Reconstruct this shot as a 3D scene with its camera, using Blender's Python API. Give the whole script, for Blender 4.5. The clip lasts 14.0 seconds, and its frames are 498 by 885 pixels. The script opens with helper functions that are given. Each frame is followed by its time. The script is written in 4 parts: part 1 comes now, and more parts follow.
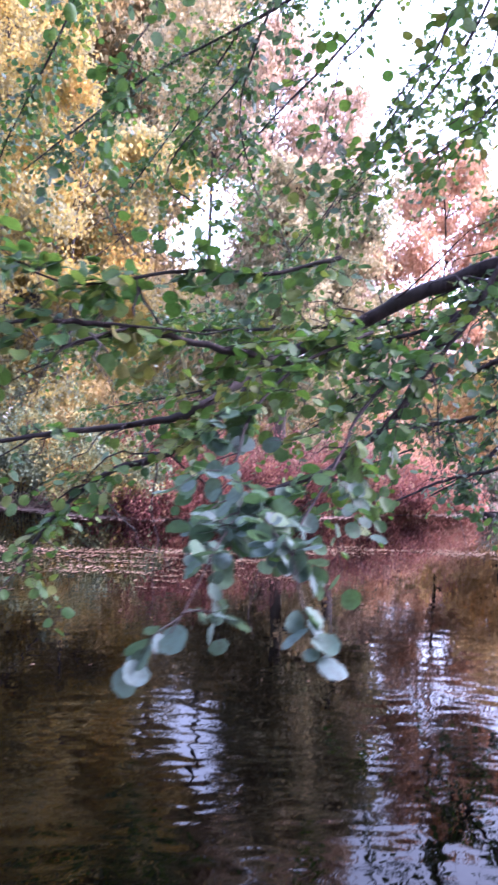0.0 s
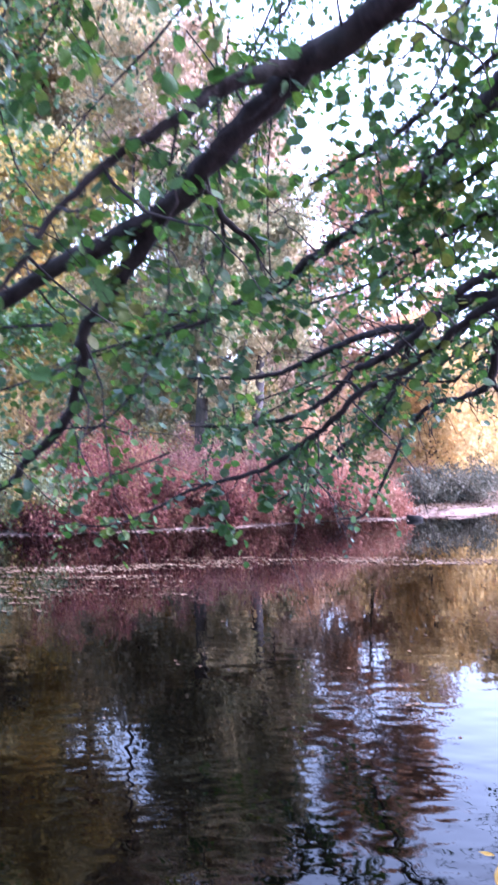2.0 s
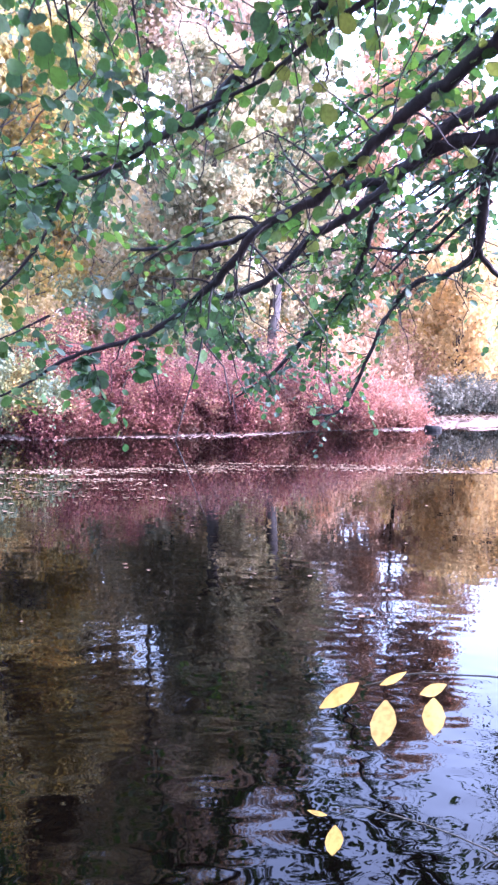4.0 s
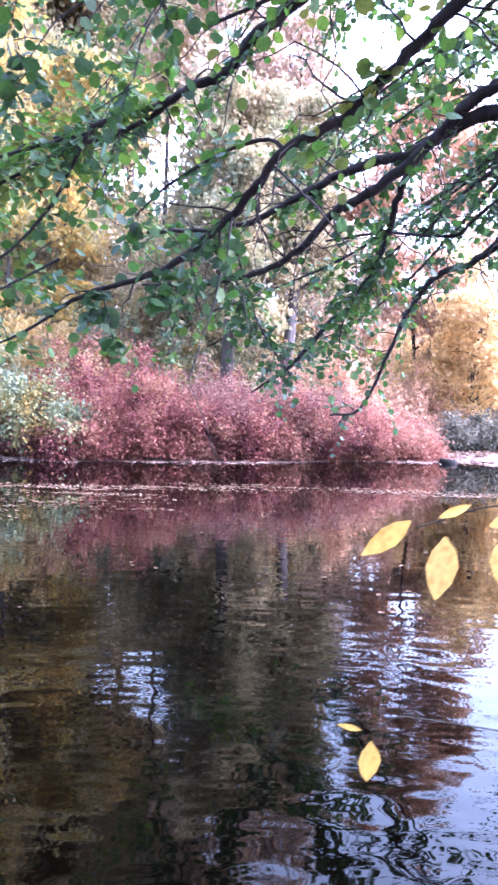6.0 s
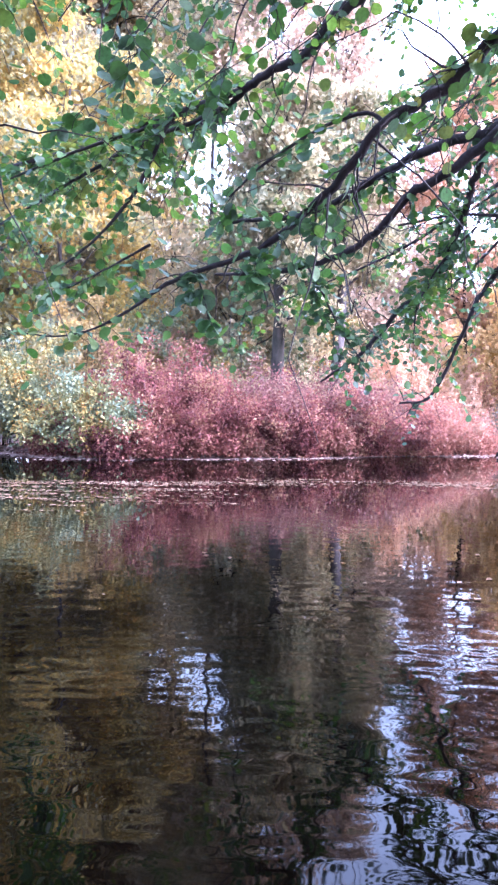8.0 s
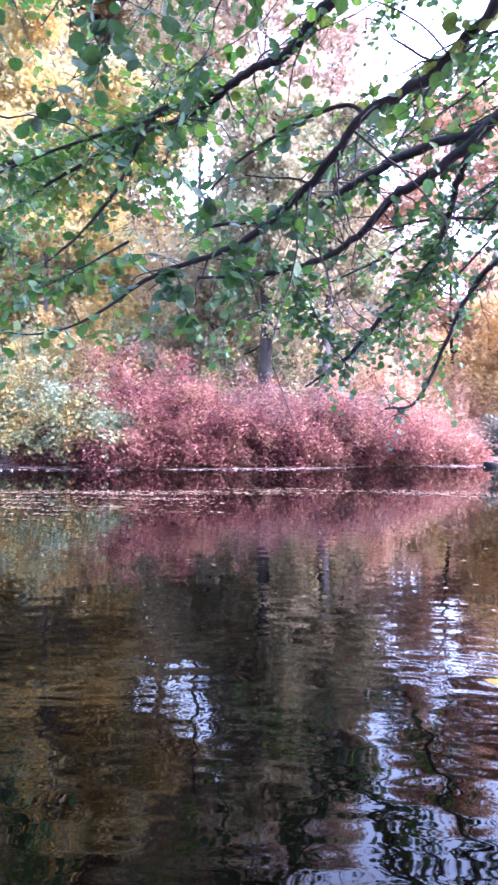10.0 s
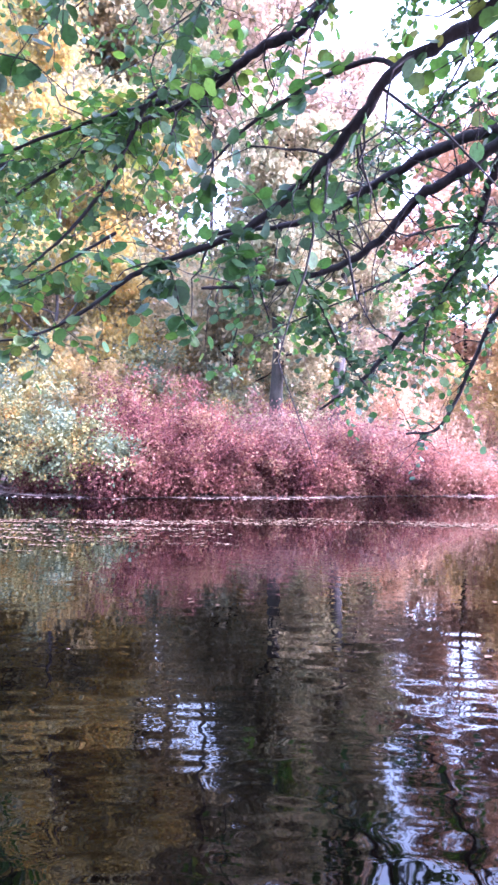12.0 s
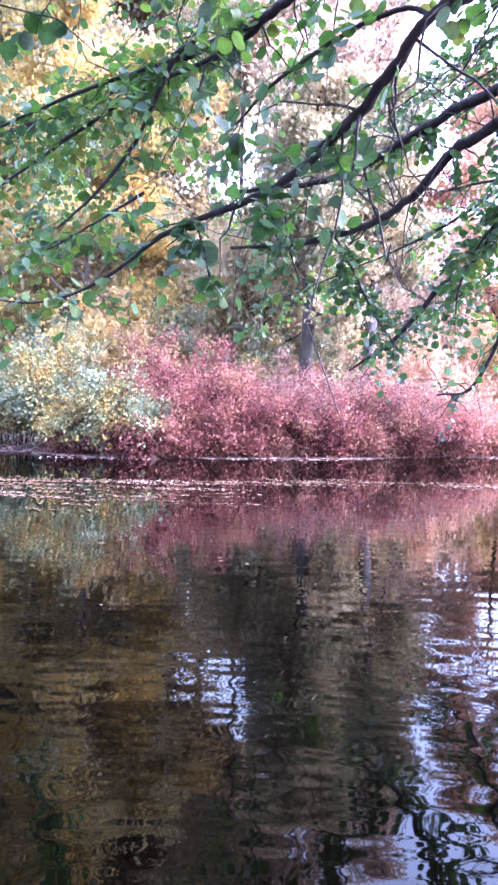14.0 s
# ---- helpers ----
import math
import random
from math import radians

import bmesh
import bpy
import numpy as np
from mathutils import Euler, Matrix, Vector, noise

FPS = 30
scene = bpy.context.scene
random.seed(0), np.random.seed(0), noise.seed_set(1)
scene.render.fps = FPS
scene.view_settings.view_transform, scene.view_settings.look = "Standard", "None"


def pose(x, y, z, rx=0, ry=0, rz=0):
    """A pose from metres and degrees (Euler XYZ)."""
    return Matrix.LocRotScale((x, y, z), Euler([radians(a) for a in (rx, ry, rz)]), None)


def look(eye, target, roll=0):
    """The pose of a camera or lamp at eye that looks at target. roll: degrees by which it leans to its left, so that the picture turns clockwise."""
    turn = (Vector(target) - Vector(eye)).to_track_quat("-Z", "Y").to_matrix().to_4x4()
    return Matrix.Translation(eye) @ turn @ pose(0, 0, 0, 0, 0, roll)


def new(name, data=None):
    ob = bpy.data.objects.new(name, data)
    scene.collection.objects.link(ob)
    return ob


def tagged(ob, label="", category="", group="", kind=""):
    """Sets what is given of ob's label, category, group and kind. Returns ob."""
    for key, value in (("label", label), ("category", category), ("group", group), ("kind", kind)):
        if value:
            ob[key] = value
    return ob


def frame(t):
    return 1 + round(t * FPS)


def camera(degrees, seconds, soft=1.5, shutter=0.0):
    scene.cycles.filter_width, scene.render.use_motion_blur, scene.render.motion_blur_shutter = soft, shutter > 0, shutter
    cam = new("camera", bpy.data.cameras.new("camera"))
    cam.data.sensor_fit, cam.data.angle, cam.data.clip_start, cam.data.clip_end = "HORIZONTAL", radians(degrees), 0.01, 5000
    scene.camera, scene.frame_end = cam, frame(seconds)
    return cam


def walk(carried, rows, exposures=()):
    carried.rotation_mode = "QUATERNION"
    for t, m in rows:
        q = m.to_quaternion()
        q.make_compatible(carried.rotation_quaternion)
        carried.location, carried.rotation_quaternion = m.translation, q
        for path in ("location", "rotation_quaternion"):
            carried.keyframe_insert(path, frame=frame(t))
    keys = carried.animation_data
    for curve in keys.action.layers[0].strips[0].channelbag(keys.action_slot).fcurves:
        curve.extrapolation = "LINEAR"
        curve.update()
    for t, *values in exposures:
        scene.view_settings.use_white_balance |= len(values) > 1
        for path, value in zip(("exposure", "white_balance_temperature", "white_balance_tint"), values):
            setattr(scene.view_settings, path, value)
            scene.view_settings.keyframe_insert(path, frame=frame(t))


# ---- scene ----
EXPO, KELVIN, TINT = 4.19, 5020, 36
cam = camera(38.13, 14.0, soft=2.5, shutter=0.5)
# seconds, place in metres, yaw, pitch and lean in degrees
ROWS = [
    (0.0, 0.000, 0.000, 1.700, 0.17, 0.10, -1.79),
    (0.5, 0.213, 0.181, 1.705, -1.09, 2.35, -3.05),
    (1.0, 0.581, 0.327, 1.711, -2.60, 3.73, -1.11),
    (1.5, 0.940, 0.397, 1.721, -1.40, 2.60, 0.30),
    (2.0, 1.166, 0.530, 1.700, -2.76, 0.82, -0.19),
    (2.5, 1.380, 0.651, 1.665, -3.07, -2.71, -1.09),
    (3.0, 1.610, 0.742, 1.623, 0.59, -2.52, -0.23),
    (3.5, 1.730, 0.940, 1.579, 1.06, -3.70, -0.90),
    (3.7, 1.784, 1.023, 1.547, 0.24, -6.01, -0.46),
    (5.8, 1.785, 1.326, 1.165, -0.34, -3.21, -1.06),
    (6.0, 1.765, 1.301, 1.121, 0.95, -2.50, -1.82),
    (6.5, 1.702, 1.288, 1.095, 3.37, -1.85, 0.40),
    (7.0, 1.641, 1.268, 1.081, 3.20, -0.66, -1.70),
    (7.5, 1.625, 1.287, 1.046, 4.08, -2.15, -1.53),
    (7.7, 1.575, 1.290, 1.045, 4.52, -2.66, -0.77),
    (9.8, 1.598, 1.366, 0.997, 4.44, -1.29, -0.72),
    (10.0, 1.601, 1.358, 0.993, 3.59, -1.60, -0.66),
    (10.5, 1.583, 1.706, 0.981, 1.80, 0.24, 0.12),
    (11.0, 1.590, 2.061, 0.964, 1.37, 1.33, -0.70),
    (11.5, 1.579, 1.894, 0.966, 1.78, 1.13, 0.53),
    (12.0, 1.592, 1.802, 0.974, 4.54, 0.63, -0.98),
    (12.5, 1.594, 1.804, 0.976, 5.51, 1.03, -0.94),
    (13.0, 1.593, 1.810, 0.978, 6.89, 1.69, -1.18),
    (13.5, 1.599, 1.790, 0.976, 6.70, -0.40, -1.03),
    (14.0, 1.599, 1.790, 0.976, 6.87, -2.52, -1.03),
]


def aim(x, y, z, yaw, pitch, lean):
    return pose(x, y, z, 0, 0, yaw) @ pose(0, 0, 0, pitch) @ pose(0, 0, 0, 0, lean) @ pose(0, 0, 0, 90)


walk(cam, [(t, aim(*r)) for t, *r in ROWS], exposures=[(t, EXPO + e, KELVIN + k, TINT + g) for t, e, k, g in ((0.0, -0.50, 420, 10), (0.5, -0.54, 220, 12), (1.0, -0.64, 80, 7), (1.5, -0.60, 0, 4), (2.5, -0.32, 0, 0), (3.5, 0.19, 0, 6), (6.0, 0.0, 40, 3), (7.5, 0.02, 40, 2), (10.0, 0.03, 20, 5), (11.0, 0.08, 20, 8), (14.0, 0.24, 20, 8))])

# ---- world and sun: a bright, thinly veiled autumn sky ----
SUN_UP, SUN_FROM = 42.0, 84.0          # degrees; SUN_FROM is clockwise from +y
world = bpy.data.worlds.new("sky")
scene.world = world
world.use_nodes = True
wn = world.node_tree.nodes
sky = wn.new("ShaderNodeTexSky")
sky.sky_type = "NISHITA"
sky.sun_disc = False
sky.sun_elevation, sky.sun_rotation = radians(SUN_UP), radians(SUN_FROM)
sky.air_density, sky.dust_density, sky.ozone_density = 1.0, 3.0, 1.0
wn["Background"].inputs["Strength"].default_value = 0.15
veil = wn.new("ShaderNodeHueSaturation")
veil.inputs["Hue"].default_value = 0.475
veil.inputs["Saturation"].default_value = 0.58
world.node_tree.links.new(sky.outputs["Color"], veil.inputs["Color"])
world.node_tree.links.new(veil.outputs["Color"], wn["Background"].inputs["Color"])
sun = new("sun", bpy.data.lights.new("sun", "SUN"))
sun.data.energy, sun.data.angle, sun.data.color = 1.0, radians(18), (1.0, 0.95, 0.88)
a, e = radians(SUN_FROM), radians(SUN_UP)
sun.matrix_world = look((0, 0, 60), (-60 * math.sin(a) * math.cos(e), -60 * math.cos(a) * math.cos(e), 60 - 60 * math.sin(e)))


# ---- materials ----
def nodes_of(name):
    m = bpy.data.materials.new(name)
    m.use_nodes = True
    nt = m.node_tree
    return m, nt, nt.nodes["Principled BSDF"], nt.nodes["Material Output"]


def add(nt, kind, **inputs):
    n = nt.nodes.new(kind)
    for key, value in inputs.items():
        n.inputs[key.replace("_", " ")].default_value = value
    return n


def ramp(nt, fac, stops):
    n = nt.nodes.new("ShaderNodeValToRGB")
    els = n.color_ramp.elements
    while len(els) < len(stops):
        els.new(0.5)
    for el, (pos, col) in zip(els, stops):
        el.position, el.color = pos, (*col, 1)
    nt.links.new(fac, n.inputs["Fac"])
    return n.outputs["Color"]


def leaf_material(name, colours, through_light=0.35, rough=0.55, tint=(1.15, 1.08, 0.85), deep=1.0, whole=False, patch=0.8, veins=False, sheen=0.0, mixed=0.5):
    """Thin leaf: every leaf has its own tint, large soft patches shift the tint, and light shines through."""
    m, nt, bsdf, out = nodes_of(name)
    link = nt.links.new
    if whole:
        rnd = nt.nodes.new("ShaderNodeObjectInfo").outputs["Random"]
    else:
        rnd = nt.nodes.new("ShaderNodeNewGeometry").outputs["Random Per Island"]
    geo = nt.nodes.new("ShaderNodeNewGeometry")
    big = add(nt, "ShaderNodeTexNoise", Scale=patch, Detail=2.0)
    link(geo.outputs["Position"], big.inputs["Vector"])
    mix = add(nt, "ShaderNodeMath")
    mix.operation = "MULTIPLY_ADD"
    mix.inputs[1].default_value = mixed
    link(rnd, mix.inputs[0])
    half = add(nt, "ShaderNodeMath")
    half.operation = "MULTIPLY_ADD"
    half.inputs[1].default_value, half.inputs[2].default_value = 1.9, -0.45 - mixed / 2
    link(big.outputs["Fac"], half.inputs[0])
    link(half.outputs[0], mix.inputs[2])
    n = len(colours)
    col = ramp(nt, mix.outputs[0], [(0.08 + 0.84 * i / (n - 1), tuple(0.6 * deep * v * w for v, w in zip(c, (1.0, 1.0, 1.0) if veins else (1.05, 0.94, 0.96)))) for i, c in enumerate(colours)])
    fine = add(nt, "ShaderNodeTexNoise", Scale=90.0 if veins else 30.0, Detail=3.0)
    link(geo.outputs["Position"], fine.inputs["Vector"])
    spot = ramp(nt, fine.outputs["Fac"], [(0.3, (0.62, 0.58, 0.5)), (0.55, (1.0, 1.0, 1.0)), (0.75, (1.15, 1.12, 1.0))])
    mul = nt.nodes.new("ShaderNodeMix")
    mul.data_type, mul.blend_type = "RGBA", "MULTIPLY"
    mul.inputs["Factor"].default_value = 0.75
    link(col, mul.inputs["A"]), link(spot, mul.inputs["B"])
    link(mul.outputs["Result"], bsdf.inputs["Base Color"])
    bsdf.inputs["Roughness"].default_value = rough
    bsdf.inputs["Coat Weight"].default_value, bsdf.inputs["Coat Roughness"].default_value = sheen, 0.5
    bsdf.inputs["Specular IOR Level"].default_value = 0.2 if sheen else 0.1
    trans = nt.nodes.new("ShaderNodeBsdfTranslucent")
    warm = nt.nodes.new("ShaderNodeMix")
    warm.data_type, warm.blend_type = "RGBA", "MULTIPLY"
    warm.inputs["Factor"].default_value = 1.0
    warm.inputs["B"].default_value = (*tint, 1)
    link(mul.outputs["Result"], warm.inputs["A"])
    link(warm.outputs["Result"], trans.inputs["Color"])
    mixer = nt.nodes.new("ShaderNodeMixShader")
    mixer.inputs["Fac"].default_value = through_light
    link(bsdf.outputs[0], mixer.inputs[1]), link(trans.outputs[0], mixer.inputs[2])
    link(mixer.outputs[0], out.inputs["Surface"])
    return m


def bark_material(name, dark, light, scale=14.0, moss=None):
    m, nt, bsdf, out = nodes_of(name)
    link = nt.links.new
    geo = nt.nodes.new("ShaderNodeNewGeometry")
    stretch = add(nt, "ShaderNodeMapping")
    stretch.inputs["Scale"].default_value = (1.0, 1.0, 0.45)
    link(geo.outputs["Position"], stretch.inputs["Vector"])
    a_ = add(nt, "ShaderNodeTexNoise", Scale=scale, Detail=5.0, Roughness=0.65)
    b_ = add(nt, "ShaderNodeTexNoise", Scale=scale * 0.16, Detail=2.0)
    link(stretch.outputs[0], a_.inputs["Vector"]), link(geo.outputs["Position"], b_.inputs["Vector"])
    col = ramp(nt, a_.outputs["Fac"], [(0.32, dark), (0.68, light)])
    mix = nt.nodes.new("ShaderNodeMix")
    mix.data_type = "RGBA"
    link(ramp(nt, b_.outputs["Fac"], [(0.52, (0, 0, 0)), (0.7, (0.6, 0.6, 0.6))]), mix.inputs["Factor"])
    link(col, mix.inputs["A"])
    mix.inputs["B"].default_value = (*(moss or tuple(0.5 * (p + q) for p, q in zip(dark, light))), 1)
    link(mix.outputs["Result"], bsdf.inputs["Base Color"])
    bsdf.inputs["Roughness"].default_value = 0.9
    bsdf.inputs["Specular IOR Level"].default_value = 0.2
    bump = add(nt, "ShaderNodeBump", Strength=0.9, Distance=0.012)
    link(a_.outputs["Fac"], bump.inputs["Height"]), link(bump.outputs[0], bsdf.inputs["Normal"])
    return m


def water_material():
    m, nt, bsdf, out = nodes_of("pond_water")
    bsdf.inputs["Base Color"].default_value = (0.0004, 0.0003, 0.0002, 1)
    bsdf.inputs["Roughness"].default_value = 0.014
    bsdf.inputs["IOR"].default_value = 1.25
    # a faint, patchy film of dust dulls the calm water
    geo = nt.nodes.new("ShaderNodeNewGeometry")
    film = add(nt, "ShaderNodeTexNoise", Scale=0.8, Detail=3.0)
    nt.links.new(geo.outputs["Position"], film.inputs["Vector"])
    nt.links.new(ramp(nt, film.outputs["Fac"], [(0.4, (0.010, 0.010, 0.010)), (0.7, (0.035, 0.035, 0.035))]), bsdf.inputs["Roughness"])
    return m


def soil_material():
    m, nt, bsdf, out = nodes_of("leaf_litter")
    link = nt.links.new
    geo = nt.nodes.new("ShaderNodeNewGeometry")
    a_ = add(nt, "ShaderNodeTexNoise", Scale=9.0, Detail=6.0, Roughness=0.7)
    b_ = add(nt, "ShaderNodeTexNoise", Scale=0.35, Detail=2.0)
    v_ = add(nt, "ShaderNodeTexVoronoi", Scale=14.0)
    for n in (a_, b_, v_):
        link(geo.outputs["Position"], n.inputs["Vector"])
    c1 = ramp(nt, a_.outputs["Fac"], [(0.3, (0.02, 0.012, 0.009)), (0.5, (0.065, 0.037, 0.03)), (0.7, (0.16, 0.105, 0.08))])
    c2 = ramp(nt, v_.outputs["Color"], [(0.2, (0.05, 0.026, 0.02)), (0.5, (0.13, 0.072, 0.053)), (0.8, (0.23, 0.16, 0.115))])
    mix = nt.nodes.new("ShaderNodeMix")
    mix.data_type = "RGBA"
    link(ramp(nt, b_.outputs["Fac"], [(0.4, (0.2, 0.2, 0.2)), (0.6, (0.8, 0.8, 0.8))]), mix.inputs["Factor"])
    link(c1, mix.inputs["A"]), link(c2, mix.inputs["B"])
    link(mix.outputs["Result"], bsdf.inputs["Base Color"])
    bsdf.inputs["Roughness"].default_value = 0.9
    bump = add(nt, "ShaderNodeBump", Strength=0.8, Distance=0.02)
    link(a_.outputs["Fac"], bump.inputs["Height"]), link(bump.outputs[0], bsdf.inputs["Normal"])
    return m


# the first, bluer greens have sky sheen mixed into the leaf colour
ALDER = [(0.072, 0.122, 0.098), (0.052, 0.112, 0.064), (0.058, 0.145, 0.042), (0.096, 0.180, 0.042), (0.18, 0.188, 0.06)]
FAR_TINT = (1.05, 1.06, 0.95)
alder_leaf = leaf_material("alder_leaf", ALDER, 0.42, 0.5, (1.15, 1.22, 0.62), veins=True, sheen=0.05)
# nearest leaves: the pale teals paint in the sky that they reflect
alder_leaf_single = leaf_material("alder_leaf_single", [(0.086, 0.146, 0.148), (0.074, 0.132, 0.122), (0.072, 0.140, 0.105), (0.066, 0.155, 0.065), (0.115, 0.175, 0.065)], 0.34, 0.55, (1.15, 1.22, 0.62), whole=True, veins=True, sheen=0.02)
yellow_leaf = leaf_material("yellow_leaf", [(0.66, 0.44, 0.10), (0.74, 0.51, 0.15), (0.78, 0.57, 0.22)], 0.3, 0.45, whole=True, veins=True, deep=1.12)
red_leaf = leaf_material("red_leaf", [(0.17, 0.064, 0.066), (0.30, 0.115, 0.112), (0.43, 0.175, 0.150), (0.53, 0.265, 0.195), (0.62, 0.42, 0.25)], 0.48, 0.6, FAR_TINT, 0.64, patch=1.5, mixed=0.75)
mauve_leaf = leaf_material("mauve_leaf", [(0.17, 0.080, 0.082), (0.28, 0.140, 0.135), (0.38, 0.200, 0.175), (0.48, 0.29, 0.25), (0.60, 0.44, 0.33)], 0.48, 0.6, FAR_TINT, 0.64, patch=1.8, mixed=0.65)
rust_leaf = leaf_material("rust_leaf", [(0.28, 0.11, 0.095), (0.48, 0.22, 0.17), (0.60, 0.33, 0.24), (0.68, 0.47, 0.34)], 0.48, 0.6, FAR_TINT, 0.72, patch=0.9)
willow_leaf = leaf_material("willow_leaf", [(0.36, 0.54, 0.38), (0.44, 0.60, 0.37), (0.52, 0.62, 0.29), (0.66, 0.60, 0.19), (0.74, 0.44, 0.10)], 0.3, 0.6, FAR_TINT, 0.52, patch=1.3, mixed=0.3)
gold_leaf = leaf_material("gold_leaf", [(0.48, 0.54, 0.34), (0.64, 0.64, 0.32), (0.82, 0.72, 0.25), (0.88, 0.72, 0.20), (0.86, 0.58, 0.17)], 0.5, 0.6, FAR_TINT, 0.76, patch=0.6)
# lit copy of gold_leaf, lightened for places where shade browns the gold
lit_gold_leaf = leaf_material("lit_gold_leaf", [(0.68, 0.56, 0.29), (0.80, 0.66, 0.31), (0.86, 0.69, 0.29), (0.88, 0.64, 0.20)], 0.5, 0.6, FAR_TINT, 0.86, patch=0.7)
lemon_leaf = leaf_material("lemon_leaf", [(0.72, 0.59, 0.32), (0.84, 0.69, 0.34), (0.90, 0.73, 0.34), (0.90, 0.66, 0.26)], 0.5, 0.6, FAR_TINT, 1.15, patch=0.9)
tan_leaf = leaf_material("tan_leaf", [(0.40, 0.45, 0.30), (0.60, 0.60, 0.37), (0.75, 0.68, 0.41), (0.83, 0.69, 0.33)], 0.5, 0.6, FAR_TINT, 0.92, patch=0.7)
pink_leaf = leaf_material("pink_leaf", [(0.48, 0.40, 0.29), (0.66, 0.54, 0.39), (0.79, 0.65, 0.47), (0.86, 0.75, 0.56)], 0.5, 0.6, FAR_TINT, 0.9, patch=0.7)
orange_leaf = leaf_material("orange_leaf", [(0.58, 0.36, 0.22), (0.72, 0.47, 0.29), (0.82, 0.58, 0.37), (0.87, 0.68, 0.47)], 0.45, 0.6, FAR_TINT, 0.98, patch=0.7)
olive_leaf = leaf_material("olive_leaf", [(0.22, 0.27, 0.16), (0.37, 0.39, 0.22), (0.54, 0.52, 0.30), (0.72, 0.64, 0.40)], 0.45, 0.6, FAR_TINT, 0.92, patch=0.7)
# shaded copy of the olive, darkened so the lower left water reflects darker
shade_olive_leaf = leaf_material("shade_olive_leaf", [(0.17, 0.20, 0.11), (0.30, 0.29, 0.15), (0.46, 0.38, 0.18), (0.60, 0.46, 0.20)], 0.45, 0.6, FAR_TINT, 0.72, patch=0.5)
grey_leaf = leaf_material("grey_leaf", [(0.13, 0.16, 0.12), (0.26, 0.28, 0.21), (0.42, 0.42, 0.33)], 0.25, 0.6, FAR_TINT, 0.8)
drift_leaf = leaf_material("drift_leaf", [(0.18, 0.11, 0.06), (0.30, 0.21, 0.12), (0.42, 0.31, 0.19), (0.54, 0.43, 0.29)], 0.1, 0.8, FAR_TINT, 0.42, patch=0.6)
pale_drift = leaf_material("pale_drift", [(0.42, 0.30, 0.24), (0.58, 0.44, 0.36), (0.68, 0.55, 0.46), (0.74, 0.62, 0.53)], 0.1, 0.8, FAR_TINT, 0.55, patch=0.6)
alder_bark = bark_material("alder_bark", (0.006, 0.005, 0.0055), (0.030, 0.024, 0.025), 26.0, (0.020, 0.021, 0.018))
grey_bark = bark_material("grey_bark", (0.032, 0.028, 0.026), (0.095, 0.082, 0.076), 9.0)
dark_bark = bark_material("dark_bark", (0.010, 0.009, 0.007), (0.050, 0.042, 0.033), 7.0, (0.042, 0.048, 0.03))
# near-black: the shade at the waterline is put into this colour
shaded_wood = bark_material("shaded_wood", (0.0015, 0.0012, 0.001), (0.006, 0.005, 0.004), 18.0)
red_stem = bark_material("red_stem", (0.098, 0.046, 0.046), (0.234, 0.143, 0.130), 20.0)
water_mat = water_material()
soil_mat = soil_material()


# ---- mesh helpers ----
RNG = np.random.default_rng(7)


def quads_mesh(name, verts, faces, smooth=False):
    """Fast mesh from arrays; all faces have the same number of corners."""
    verts, faces = np.asarray(verts, np.float32), np.asarray(faces, np.int32)
    me = bpy.data.meshes.new(name)
    n, k = faces.shape
    me.vertices.add(len(verts))
    me.vertices.foreach_set("co", verts.ravel())
    me.loops.add(n * k)
    me.loops.foreach_set("vertex_index", faces.ravel())
    me.polygons.add(n)
    me.polygons.foreach_set("loop_start", np.arange(0, n * k, k, dtype=np.int32))
    me.polygons.foreach_set("use_smooth", np.full(n, smooth))
    me.update(calc_edges=True)
    return me


def part(name, me, material, parent, label="", kind=""):
    ob = new(name, me)
    if material and not me.materials:
        me.materials.append(material)
    ob.parent = parent
    return tagged(ob, label=label, kind=kind)


def unit(v):
    return v / np.maximum(np.linalg.norm(v, axis=-1, keepdims=True), 1e-9)


def rand_dirs(n, rng):
    return unit(rng.normal(size=(n, 3)))


def spline(pts, per=6):
    """Smooth line through control points (x, y, z, radius)."""
    p = np.array(pts, float)
    p = np.vstack([2 * p[0] - p[1], p, 2 * p[-1] - p[-2]])
    out = []
    for i in range(1, len(p) - 2):
        for u in np.linspace(0, 1, per, endpoint=False):
            a_, b_, c_, d_ = p[i - 1:i + 3]
            out.append(0.5 * (2 * b_ + (c_ - a_) * u + (2 * a_ - 5 * b_ + 4 * c_ - d_) * u * u + (3 * b_ - a_ - 3 * c_ + d_) * u ** 3))
    out.append(p[-2])
    out = np.array(out)
    out[:, 3] = np.maximum(out[:, 3], 0.0012)
    return out


